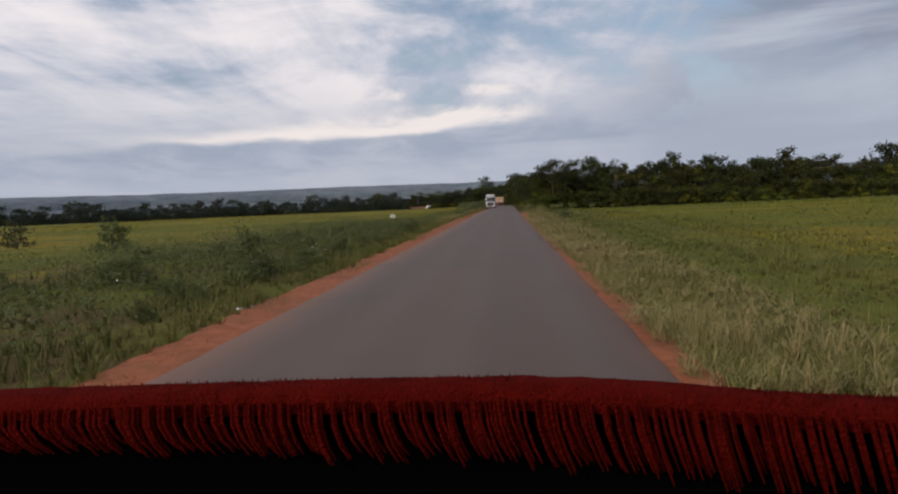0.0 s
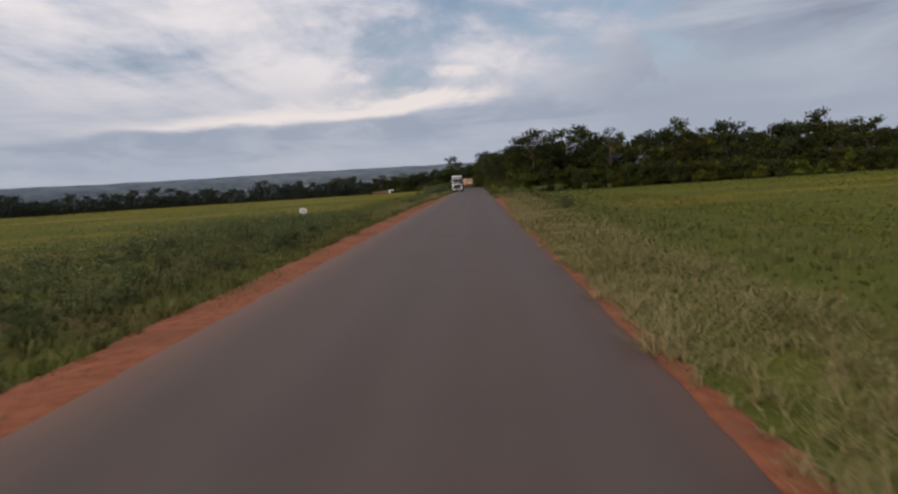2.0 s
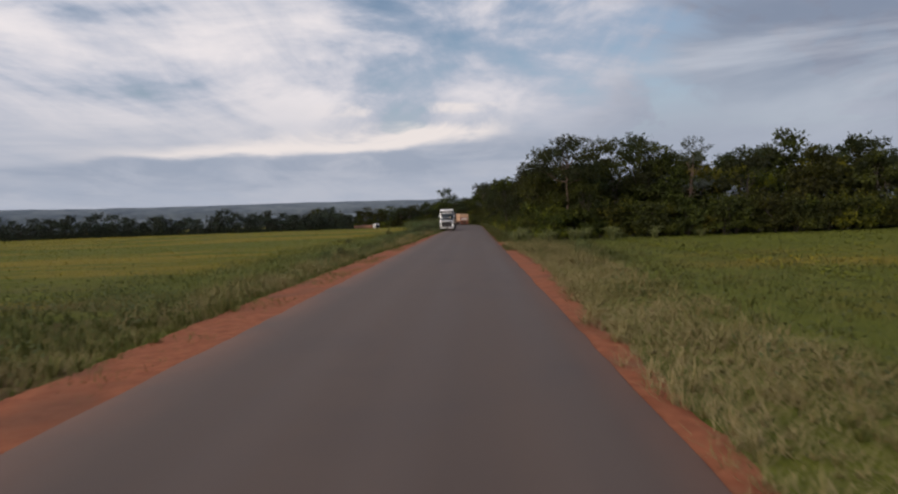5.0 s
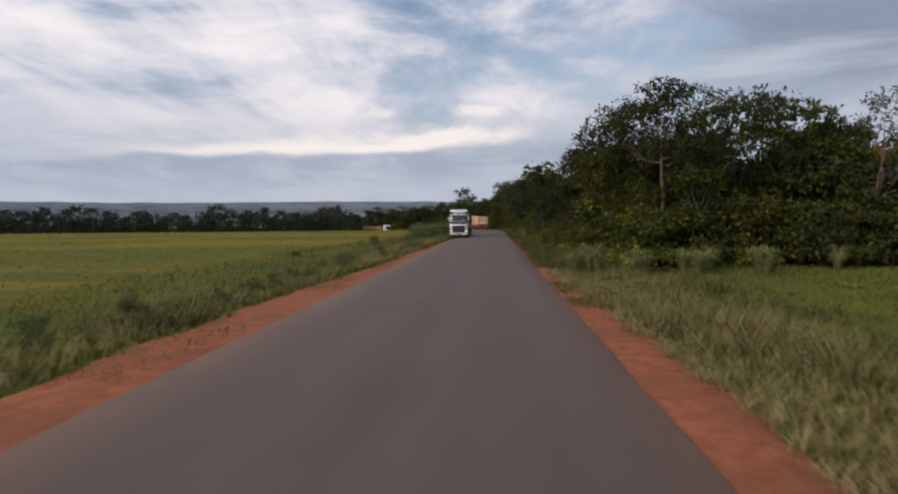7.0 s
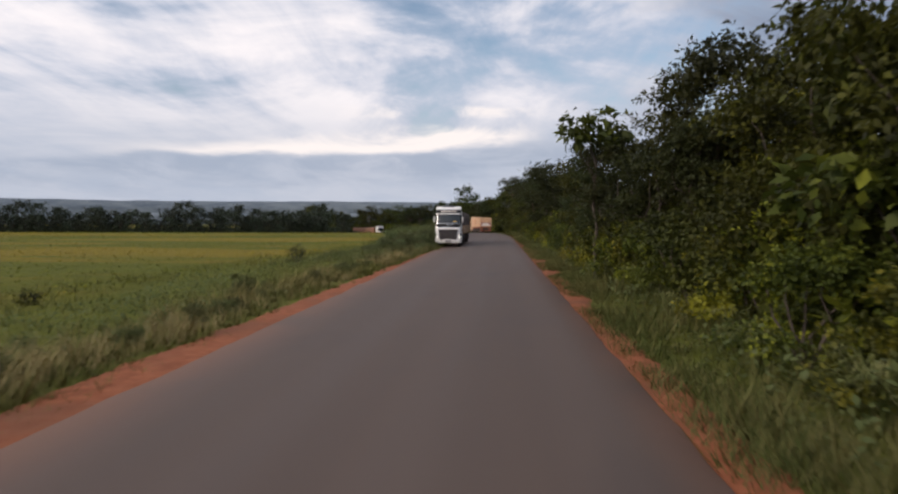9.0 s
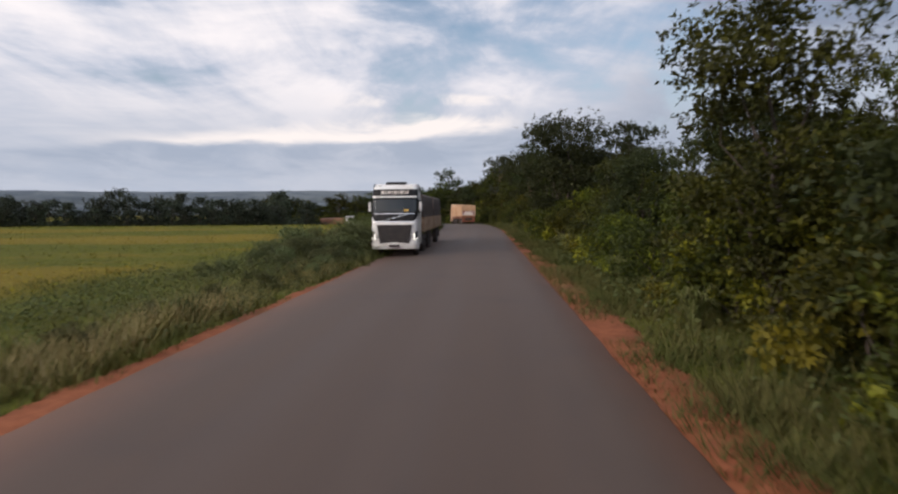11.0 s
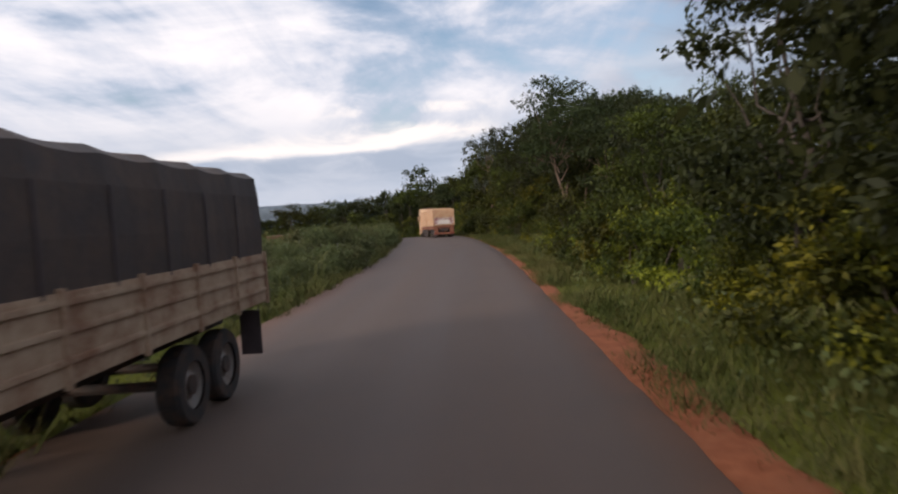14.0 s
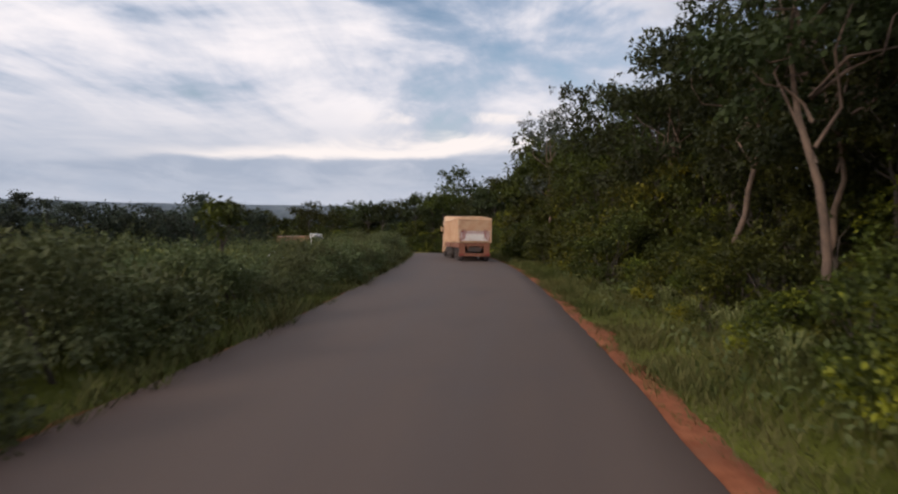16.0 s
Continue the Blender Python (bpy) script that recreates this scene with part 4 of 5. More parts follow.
blades(80, 104, lambda q: right_rim(q) + 0.25, lambda q: q * 0 + 6.5, 26000, 0.26, 0.9, M_REED, "verge_grass", "rough green grass below the wood's edge", 0.006, 1.6)
blades(78, 98, lambda q: right_rim(q) + 0.5, lambda q: q * 0 + 4.6, 6000, 0.36, 0.9, M_GRASS_PALE, "verge_grass", "pale seeding grass between road and field", 0.0045, 1.6)
blades(-4, 104, lambda q: q * 0 + 3.2, lambda q: q * 0 + 13.0, 40000, 0.22, 0.8, M_GRASS, "verge_grass", "soft green grass beside the crop", 0.007, 1.4)
blades(-4, 150, lambda q: left_rim(q) - 1.0, lambda q: left_rim(q) + 0.08, 26000, 0.16, 0.8, M_GRASS, "verge_grass", "short grass at the edge of the red soil",
       0.007, 1.2)
blades(-4, 140, lambda q: q * 0 - 13.0, lambda q: left_rim(q) - 0.3, 46000, 0.20, 0.8, M_GRASS, "verge_grass",
       "short green grass beside the red soil", 0.008, 1.4)
blades(102, 230, lambda q: right_rim(q) - 0.15, lambda q: right_rim(q) + 0.8, 36000, 0.18, 0.8, M_REED, "verge_grass", "short green grass at the edge of the soil", 0.007, 1.2)
blades(102, 230, lambda q: right_rim(q) + 0.2, lambda q: q * 0 + 4.8, 42000, 0.36, 0.75, M_REED, "verge_grass",
       "bright green grass under the wood's edge", 0.007, 1.4)
blades(90, 230, RIGHT_EDGE + 0.08, 2.6, 44000, 0.14, 1.0, M_REED, "verge_grass", "sparse grass creeping over the bare soil", 0.006, 2.2)
blades(-4, 130, -5.5, LEFT_EDGE - 0.3, 14000, 0.10, 1.0, M_GRASS, "verge_grass", "sparse grass creeping over the bare soil", 0.006, 2.2)
blades(126, 300, lambda q: q * 0 - 9.0, lambda q: left_rim(q) - 0.1, 4000, lambda q, o: np.interp(q, (126, 142, 149), (0.3, 0.4, 0.8)), 1.0, M_GRASS, "tall_grass",
       "tall weedy green grass along the bend", 0.009, 1.3, False)
blades(60, 142, lambda q: left_rim(q) - 1.9, lambda q: left_rim(q) - 0.3, 34000, 0.34, 0.8, M_GRASS_PALE, "verge_grass", "pale grass fringe between red soil and field", 0.0055, 1.5)
blades(146, 205, lambda q: q * 0 - 8.4, lambda q: left_rim(q) - 1.1, 2600, lambda q, o: np.interp(q, (146, 152, 158, 168, 176, 182), (0.9, 0.8, 0.5, 0.6, 1.0, 1.3)), 0.8, M_GRASS, "tall_grass",
       "tall seeding grass on the bank beside the bend", 0.007, 1.3, False)
blades(140, 230, lambda q: left_rim(q) - 0.6, lambda q: left_rim(q) + 0.1, 16000, 0.35, 0.9, M_REED, "verge_grass", "grass hanging over the asphalt edge", 0.008, 1.0)


def weeds(name, s0, s1, o0, o1, n, size, tall, label, clump=0.45):
    """Broad-leaved weeds in uneven clumps."""
    s, o = RNG.uniform(s0, s1, n), RNG.uniform(o0, o1, n)
    x, y, _ = along(s, o)
    k = np.array([noise.noise((a * clump, b * clump, 6)) + 0.5 * noise.noise((a * clump * 2.7, b * clump * 2.7, 1)) for a, b in zip(x, y)])
    keep = RNG.uniform(-0.55, 0.35, n) < k
    x, y, k, s = x[keep], y[keep], k[keep], s[keep]
    h = tall(s) if callable(tall) else tall
    z = RNG.uniform(0, 1, len(x)) ** 0.75 * h * np.clip(0.62 + 1.1 * k, 0.12, 1.5) - 0.05 + drop(y)
    pos = np.stack([x, y, z], 1)
    out = unit(len(x))
    out[:, 2] = np.abs(out[:, 2])
    return tagged(new(name, quads_mesh(name, leaves_at(pos, out, size, 0.1, 0.8, 0.55), M_WEED)), label, "weeds", kind="stuff")


weeds("roadside_weeds", -4, 75, -20, -6.2, 90000, 0.075, 0.62, "rough dark green weeds beside the road", 0.32)
weeds("roadside_weeds", 4, 62, -15, -6.6, 46000, 0.06, 1.15, "lumpy clumps of taller weeds by the road", 0.3)
weeds("roadside_weeds", 75, 150, -9.5, -5.6, 22000, 0.07, 0.4, "green weeds edging the field")
weeds("roadside_weeds", 128, 215, -9.5, -4.35, 100000, 0.062, lambda q: np.interp(q, (128, 141, 147, 152, 158, 166, 175, 181), (0.28, 0.45, 1.2, 1.0, 0.5, 0.6, 1.05, 1.5)), "dense high weeds along the inside of the bend", 0.6)
weeds("roadside_weeds", 175, 215, -13, -8.5, 48000, 0.085, 1.3, "dense high weeds along the inside of the bend")
weeds("roadside_weeds", 215, 300, -9, -4.35, 24000, 0.18, 1.5, "dense high weeds along the inside of the bend")
weeds("roadside_weeds", 100, 200, 2.6, 5.0, 16000, 0.10, 0.6, "leafy green weeds under the wood's edge")
weeds("roadside_weeds", -4, 102, 3.2, 12, 14000, 0.08, 0.32, "scattered green weeds between grass and crop")


def tussocks(spots, label):
    """Big arching grass tussocks, each a thing."""
    n = 130
    a = RNG.uniform(0, 2 * math.pi, n)
    h = RNG.uniform(0.5, 1.15, n)
    d = np.stack([np.cos(a), np.sin(a), np.zeros(n)], 1)
    w = np.stack([-np.sin(a), np.cos(a), np.zeros(n)], 1) * 0.012
    up = np.array([0, 0, 1.0])
    p = [d * 0.05 * RNG.uniform(0, 2, (n, 1)) - up * 0.1]
    for f, g in ((0.16, 0.6), (0.42, 0.88), (0.8, 0.74)):
        p.append(p[0] + d * (h * f * RNG.uniform(0.6, 1.2, n))[:, None] + up * (h * g)[:, None])
    q = [np.stack([p[i] - w * k0, p[i] + w * k0, p[i + 1] + w * k1, p[i + 1] - w * k1], 1)
         for i, (k0, k1) in enumerate(((1, 1), (1, 0.7), (0.7, 0.1)))]
    me = quads_mesh("grass_tussock", np.concatenate(q), M_TUSSOCK)
    for x, y, size in spots:
        ob = new("grass_tussock", me)
        ob.matrix_basis = pose(x, y, float(drop(y)) - 0.05, 0, 0, RNG.uniform(0, 360))
        ob.scale = (size, size, size * RNG.uniform(0.9, 1.2))
        tagged(ob, label, "grass", "grass tussocks")


tussocks([(c + RNG.normal(0, 0.55), 100.3 + RNG.normal(0, 0.8), RNG.uniform(0.6, 1.15))
          for c, n in ((3.7, 3), (4.6, 4), (6.4, 4), (8.0, 1), (9.3, 3), (12.2, 2), (14.6, 1)) for i in range(n)]
         + [(RNG.uniform(3.2, 4.0), 103 + i * 2.6 + RNG.uniform(-1, 1), RNG.uniform(0.5, 0.9)) for i in range(44) if RNG.uniform() < 0.75],
         "pale arching tall grass tussock at the wood's edge")
def flowers(n, q0, q1, o0, o1, z0, z1):
    s, o = RNG.uniform(q0, q1, n), RNG.uniform(o0, o1, n)
    x, y, _ = along(s, o)
    k = np.array([noise.noise((a * 0.3, b * 0.3, 9)) for a, b in zip(x, y)])
    keep = k > 0.05
    pos = np.stack([x, y, RNG.uniform(z0, z1, n)], 1)[keep]
    q = leaves_at(pos, unit(len(pos)), 0.035, 0.0, 1.0, 1.0)
    tagged(new("wild_flowers", quads_mesh("wild_flowers", q, M_PETAL)), "scattered tiny white flowers among the weeds", "flowers", kind="stuff")


flowers(420, 6, 60, -15, -6.6, 0.15, 0.55)
flowers(130, 174, 190, -7.4, -5.0, 0.9, 1.3)
flowers(140, 158, 172, -7.0, -4.9, 0.3, 0.6)


def crop(name, s0, s1, o0, o1, n, size, label):
    s, o = RNG.uniform(s0, s1, n), RNG.uniform(0, 1, n) ** 1.7
    x, y, _ = along(np.minimum(s, 172), o0 + (o1 - o0) * o)
    y = y + np.maximum(s - 172, 0)
    k = np.array([noise.noise((a * 0.12, b * 0.12, 8)) for a, b in zip(x, y)])
    pos = np.stack([x, y, RNG.uniform(-0.05, 0.08, n) * (1 + 0.5 * k) + drop(y)], 1)
    out = unit(n)
    out[:, 2] = np.abs(out[:, 2])
    grow = size * (1 + np.abs(o) * 1.3)[:, None]
    q = leaves_at(pos, out * 0.6, 1.0, 0.0, 2.6, 0.8)
    q = pos[:, None, :] + (q - pos[:, None, :]) * grow[:, None, :] * np.array([1, 1, 0.4])
    return tagged(new(name, quads_mesh(name, q, M_CROP)), label, "crop field", kind="stuff")


crop("soybean_field", -5, 101, 9.5, 75, 100000, 0.095, "low leafy green soybean crop with yellowing patches")
crop("soybean_field", -5, 262, -11.0, -110, 140000, 0.10, "flat green soybean field with yellow patches")


M_WHITE = plain("white_paint", (0.72, 0.70, 0.67), 0.35, dirt=(0.42, 0.30, 0.22), scale=2.0, amount=0.35)
M_BLACK = plain("black_plastic", (0.014, 0.014, 0.015), 0.45, dirt=(0.045, 0.035, 0.03), scale=3.0, amount=0.4, spec=0.15)
M_GRILLE = plain("grille_black", (0.035, 0.030, 0.030), 0.6, dirt=(0.10, 0.07, 0.055), scale=5.0, amount=0.6)
M_CHROME = plain("bright_metal", (0.75, 0.75, 0.76), 0.25, metal=0.9, amount=0.2)
M_TARP = plain("tarpaulin_dark", (0.058, 0.043, 0.038), 0.8, dirt=(0.12, 0.075, 0.05), scale=1.2, amount=0.6, bump=0.3)
M_BOARD = plain("side_board_beige", (0.44, 0.31, 0.205), 0.75, dirt=(0.21, 0.085, 0.04), scale=1.5, amount=0.85)
M_CHASSIS = plain("chassis_dark", (0.045, 0.036, 0.032), 0.8, dirt=(0.13, 0.065, 0.04), scale=4.0, amount=0.7)
M_RUBBER = plain("tyre_rubber", (0.028, 0.026, 0.025), 0.85, dirt=(0.12, 0.06, 0.035), scale=5.0, amount=0.6)
M_RIM = plain("rim_steel", (0.28, 0.25, 0.23), 0.5, metal=0.4, dirt=(0.20, 0.10, 0.06), amount=0.6)
M_CREAM = plain("cream_paint_dusty", (0.62, 0.41, 0.25), 0.6, dirt=(0.50, 0.22, 0.11), scale=1.6, amount=0.7)
M_DUSTY = plain("chassis_red_dust", (0.24, 0.090, 0.050), 0.85, dirt=(0.16, 0.06, 0.035), scale=3.0, amount=0.7)
M_RED = plain("red_reflector", (0.24, 0.025, 0.018), 0.5, amount=0.3)
M_PLATE = plain("white_board", (0.72, 0.66, 0.60), 0.6, dirt=(0.5, 0.3, 0.2), amount=0.5)
M_INK = plain("dark_marking", (0.07, 0.05, 0.05), 0.7)
M_BRASS = plain("brown_trailer", (0.24, 0.11, 0.06), 0.7, dirt=(0.12, 0.06, 0.04), amount=0.6)




# ---------------------------------------------------------------- small things
def marker_sign(x, y):
    ob = thing("roadside_sign", "small white rounded sign on a thin post in grass", "sign", at=pose(x, y, -0.07, 0, 0, -8))
    part("post", lathe([(0.025, -0.2), (0.025, 0.95)], "Z", 10), M_WHITE, ob)
    outline = [(-0.24, 0.66), (0.24, 0.66), (0.24, 0.86), (0.19, 0.93), (0.09, 0.97), (-0.09, 0.97), (-0.19, 0.93), (-0.24, 0.86)]
    board = prism(outline, -0.02, 0.0)
    board.transform(Matrix(((0, 1, 0, 0), (1, 0, 0, -0.026), (0, 0, 1, 0), (0, 0, 0, 1))))
    bmesh.ops.recalc_face_normals(board, faces=board.faces)
    b = part("board", board, M_WHITE, ob, "white rounded board with faded marks")
    for z, w in ((0.72, 0.16), (0.79, 0.18), (0.86, 0.12)):
        part("marking_bar", box(-w, w, -0.052, -0.047, z, z + 0.03), plain("grey_mark", (0.35, 0.36, 0.38)), b)


marker_sign(-10.9, 62.8)


def litter(x, y, turn):
    ob = new("litter", mesh_of("litter", [(-0.12, -0.05, 0.0), (0.1, -0.07, 0.01), (0.14, 0.06, 0.02), (-0.08, 0.08, 0.0), (0.0, 0.0, 0.07), (0.05, 0.02, 0.05)],
                               [(0, 1, 4), (1, 2, 5), (2, 3, 4), (3, 0, 4), (1, 5, 4), (5, 2, 4), (0, 3, 2, 1)], M_PLATE))
    ob.matrix_basis = pose(x, y, -0.045, 0, 0, turn) @ Matrix.Scale(0.6, 4)
    tagged(ob, "crumpled white litter on the red soil", "litter", "litter")


litter(-5.35, 12.6, 20)
litter(-5.2, 12.9, 80)


# from plan units to metres
for ob in [o for o in scene.objects if o.parent is None and o.type in ("MESH", "EMPTY")]:
    ob.matrix_basis = Matrix.Scale(PLAN, 4) @ ob.matrix_basis


def lane(q, o):
    """Place, height and heading in metres for plan units along and across the road."""
    x, y, h = along(q, o)
    return float(x) * PLAN, float(y) * PLAN, float(drop(y)) * PLAN, float(h)


# ---------------------------------------------------------------- vehicles
def glass_build(nt, b):
    b.inputs["Base Color"].default_value = (0.02, 0.025, 0.027, 1)
    b.inputs["Roughness"].default_value = 0.06
    b.inputs["IOR"].default_value = 1.5


def lamp_build(nt, b):
    b.inputs["Base Color"].default_value = (0.85, 0.85, 0.82, 1)
    b.inputs["Roughness"].default_value = 0.12


def running_build(nt, b):
    b.inputs["Base Color"].default_value = (0.9, 0.9, 0.85, 1)
    b.inputs["Emission Color"].default_value = (1.0, 0.93, 0.78, 1)
    b.inputs["Emission Strength"].default_value = 0.9


M_GLASS = material("dark_glass", glass_build)
M_LENS = plain("lamp_lens_dark", (0.10, 0.10, 0.10), 0.15)
M_LAMP = material("lamp_clear", lamp_build)
M_RUNNING = material("running_light", running_build)


def wheel(parent, x, y, r=0.52, w=0.3):
    out = 1 if x > 0 else -1
    hub = part("wheel", lathe([(r * 0.28, x - out * w * 0.2), (r * 0.25, x + out * w * 0.42)], "X", 12, (0, y, r)), M_CHASSIS, parent)
    part("tyre", lathe([(r * 0.6, x - w / 2), (r * 0.93, x - w / 2), (r, x - w * 0.36), (r, x + w * 0.36), (r * 0.93, x + w / 2), (r * 0.6, x + w / 2)],
                       "X", 28, (0, y, r), caps=False), M_RUBBER, hub, smooth=False)
    part("rim", lathe([(r * 0.60, x - w * 0.42), (r * 0.60, x + out * w * 0.38 if out > 0 else x - w * 0.38), (r * 0.36, x + out * w * 0.22), (r * 0.15, x + out * w * 0.40)],
                      "X", 20, (0, y, r)), M_RIM, hub)
    return hub


def axle(parent, y, x=1.02, r=0.52):
    wheel(parent, -x, y, r)
    wheel(parent, x, y, r)
    part("axle", lathe([(0.07, -x + 0.1), (0.07, x - 0.1)], "X", 8, (0, y, r)), M_CHASSIS, parent)


CAB_HALF, CAB_CORNER, CAB_BACK = 1.25, 0.30, 2.28


def cab_front(z):
    """How far back the middle of the cab's front lies at height z."""
    return float(np.interp(z, (0.40, 0.60, 0.98, 1.84, 2.5, 3.12, 3.45, 3.70, 3.84, 3.93), (0.10, 0.03, 0.01, 0.02, 0.15, 0.30, 0.39, 0.52, 0.72, 1.0)))


def cab_outline(z, off=0.0):
    """Points round the cab at height z, from the back on one side over the rounded front to the back on the other."""
    f = cab_front(z)
    w = CAB_HALF - 0.05 * max(0.0, z - 3.0)
    r, half = CAB_CORNER, []
    for i in range(7):
        half.append(((w - r) * i / 6, 0.0, 0.0, -1.0))
    for i in range(1, 7):
        t = math.pi / 2 * i / 6
        half.append((w - r + r * math.sin(t), r - r * math.cos(t), math.sin(t), -math.cos(t)))
    pts = []
    for x, dy, nx, ny in half:
        y = f + dy + 0.06 * min(1.0, x / (w - r)) ** 2
        pts.append((x + nx * off, y + ny * off))
    side = w + off
    pts += [(side, 0.80), (side, 1.5), (side, CAB_BACK)]
    return [(-x, y) for x, y in pts[:0:-1]] + pts


CAB_MID = 15                                # index of the middle point of the outline


def cab_panel(name, low, high, first, last, mat, parent, label="", off=0.006, thick=0.02, steps=4):
    """A panel of some thickness that follows the cab's skin between the outline's points first and last (counted from the middle) and two heights, which may vary."""
    bm, grids = bmesh.new(), []
    for o in (off, off - thick):
        grid = []
        for i in range(first, last + 1):
            lo, hi = (v(i) if callable(v) else v for v in (low, high))
            grid.append([bm.verts.new((*cab_outline(lo + (hi - lo) * k / steps, o)[CAB_MID + i], lo + (hi - lo) * k / steps)) for k in range(steps + 1)])
        grids.append(grid)
    n = last - first
    for g, grid in enumerate(grids):
        for i in range(n):
            for k in range(steps):
                q = (grid[i][k], grid[i + 1][k], grid[i + 1][k + 1], grid[i][k + 1])
                bm.faces.new(q if g == 0 else q[::-1])
    o, p = grids
    for i in range(n):
        for k in (0, steps):
            bm.faces.new((o[i][k], o[i + 1][k], p[i + 1][k], p[i][k]))
    for k in range(steps):
        for i in (0, n):
            bm.faces.new((o[i][k], o[i][k + 1], p[i][k + 1], p[i][k]))
    bmesh.ops.recalc_face_normals(bm, faces=bm.faces)
    return part(name, bm, mat, parent, label, smooth=False)


def cab_of(ob, paint=None):
    """A tall lorry cab with a rounded front; its nose is at y = 0, facing -y."""
    paint = paint or M_WHITE
    levels = (0.98, 1.2, 1.5, 1.84, 2.1, 2.4, 2.8, 3.12, 3.3, 3.45, 3.58, 3.70, 3.78, 3.84, 3.89, 3.93)
    bm = bmesh.new()
    rings = [[bm.verts.new((x * (1 - 0.35 * max(0.0, z - 3.80)), y, z)) for x, y in cab_outline(z)] for z in levels]
    m = len(rings[0])
    for lo, hi in zip(rings, rings[1:]):
        for i in range(m):
            bm.faces.new((lo[i], lo[(i + 1) % m], hi[(i + 1) % m], hi[i]))
    bm.faces.new(rings[0][::-1])
    bm.faces.new(rings[-1])
    bmesh.ops.recalc_face_normals(bm, faces=bm.faces)
    cab = part("cab", bm, paint, ob, "smooth painted cab with rounded corners, dusty low down", smooth=True)

    def sweep(i):
        return 1.90 + 0.42 * max(0.0, (abs(i) - 7) / 5) ** 1.3
    cab_panel("windscreen_mask", sweep, 3.14, -12, 12, M_BLACK, cab, "black surround of the windscreen", 0.006)
    cab_panel("windscreen", lambda i: 2.36 + 0.05 * max(0, abs(i) - 7), 3.07, -9, 9, M_GLASS, cab, "dark reflecting windscreen", 0.012)
    cab_panel("sign_band", 3.16, 3.62, -11, 11, M_BLACK, cab, "black header band", 0.016, 0.03, 8)
    cab_panel("sun_visor", 3.17, 3.26, -9, 9, paint, cab, "pale sun visor bar", 0.10, 0.05, 2)
    cab_panel("lower_trim", 1.85, 1.885, -9, 9, M_CHROME, cab, "silver trim strip", 0.014, 0.03, 1)
    cab_panel("lower_trim", 2.28, 2.315, -8, 8, M_CHROME, cab, "silver trim strip", 0.014, 0.03, 1)
    for e in (-1, 1):
        part("wiper", prism([(0.115, 2.40), (0.13, 2.40), (0.138, 2.425), (0.123, 2.425)], *sorted((e * 0.08, e * 0.80)), 0.004), M_BLACK, cab)
    part("dash_paper", box(0.52, 0.78, 0.125, 0.15, 2.42, 2.53), plain("yellow_paper", (0.6, 0.38, 0.08), 0.7), cab, "yellow paper behind the glass")
    for i in range(13):
        x = -0.72 + i * 0.115
        part("lettering_bar", prism([(0.322, 3.36), (0.39, 3.36), (0.44, 3.54), (0.376, 3.54)], x, x + (0.05 if i % 3 else 0.085)), M_PLATE, cab)
    part("roof_deflector", prism([(0.80, 3.86), (0.95, 4.02), (1.42, 4.06), (1.50, 3.90)], -0.55, 0.55, 0.03), M_BLACK, cab, "black roof hatch and deflector")
    for x in (-0.85, 0.85):
        part("roof_light", box(x - 0.10, x + 0.10, 0.66, 0.78, 3.76, 3.86, 0.02), M_LAMP, cab)
    bm = prism([(0.0, 0.0), (0.02, 0.0), (0.02, 0.04), (0.0, 0.04)], -0.72, 0.72, 0.006)
    bm.transform(pose(0, 0.045, 2.06, 0, -14, 0))
    part("badge_bar", bm, M_CHROME, cab)
    part("badge", lathe([(0.065, 0.0), (0.065, 0.03)], "Y", 16, (0, 0.03, 2.075)), M_CHROME, cab)
    mesh = prism([(-0.02, 0.72), (-0.02, 1.70), (0.05, 1.74), (0.05, 0.68)], -0.94, 0.94, 0.02)
    for v in mesh.verts:
        v.co.x *= 1 - 0.20 * max(0.0, 1.45 - v.co.z)
    grille = part("grille", mesh, M_GRILLE, cab, "dusty brown-black mesh grille")
    for i in range(10):
        z = 0.78 + i * 0.09
        w = 0.87 * (1 - 0.20 * max(0.0, 1.45 - z))
        part("grille_slat", box(-w, w, -0.036, -0.010, z, z + 0.03), M_BLACK, grille)
    part("grille_trim", box(-0.93, 0.93, -0.03, 0.06, 1.70, 1.75, 0.01), paint, grille)
    cab_panel("lower_front", 0.42, 1.0, -13, 13, paint, cab, "dusty painted lower front", 0.0, 0.06, 5)
    cab_panel("bumper", 0.40, 0.76, -12, 12, paint, cab, "painted front bumper, grimy below", 0.045, 0.08, 4)
    part("number_plate_holder", box(-0.28, 0.28, -0.065, -0.03, 0.50, 0.64), M_INK, cab)
    for e in (-1, 1):
        a, b = sorted((e * 7, e * 11))

        def low(i):
            return 0.84 + 0.03 * (abs(i) - 7)

        def high(i):
            return 1.22 + 0.05 * (abs(i) - 7)
        lamp = cab_panel("headlight", low, high, a, b, M_LENS, cab, "slanted wrap-round headlight with a bright edge", 0.014)
        c, d = sorted((e * 7, e * 8))
        cab_panel("running_light", lambda i: low(i) + 0.03, lambda i: high(i) - 0.02, c, d, M_RUNNING, lamp, "", 0.022)
        cab_panel("running_light", lambda i: low(i) + 0.02, lambda i: low(i) + 0.07, a, b, M_RUNNING, lamp, "", 0.022, 0.02, 1)
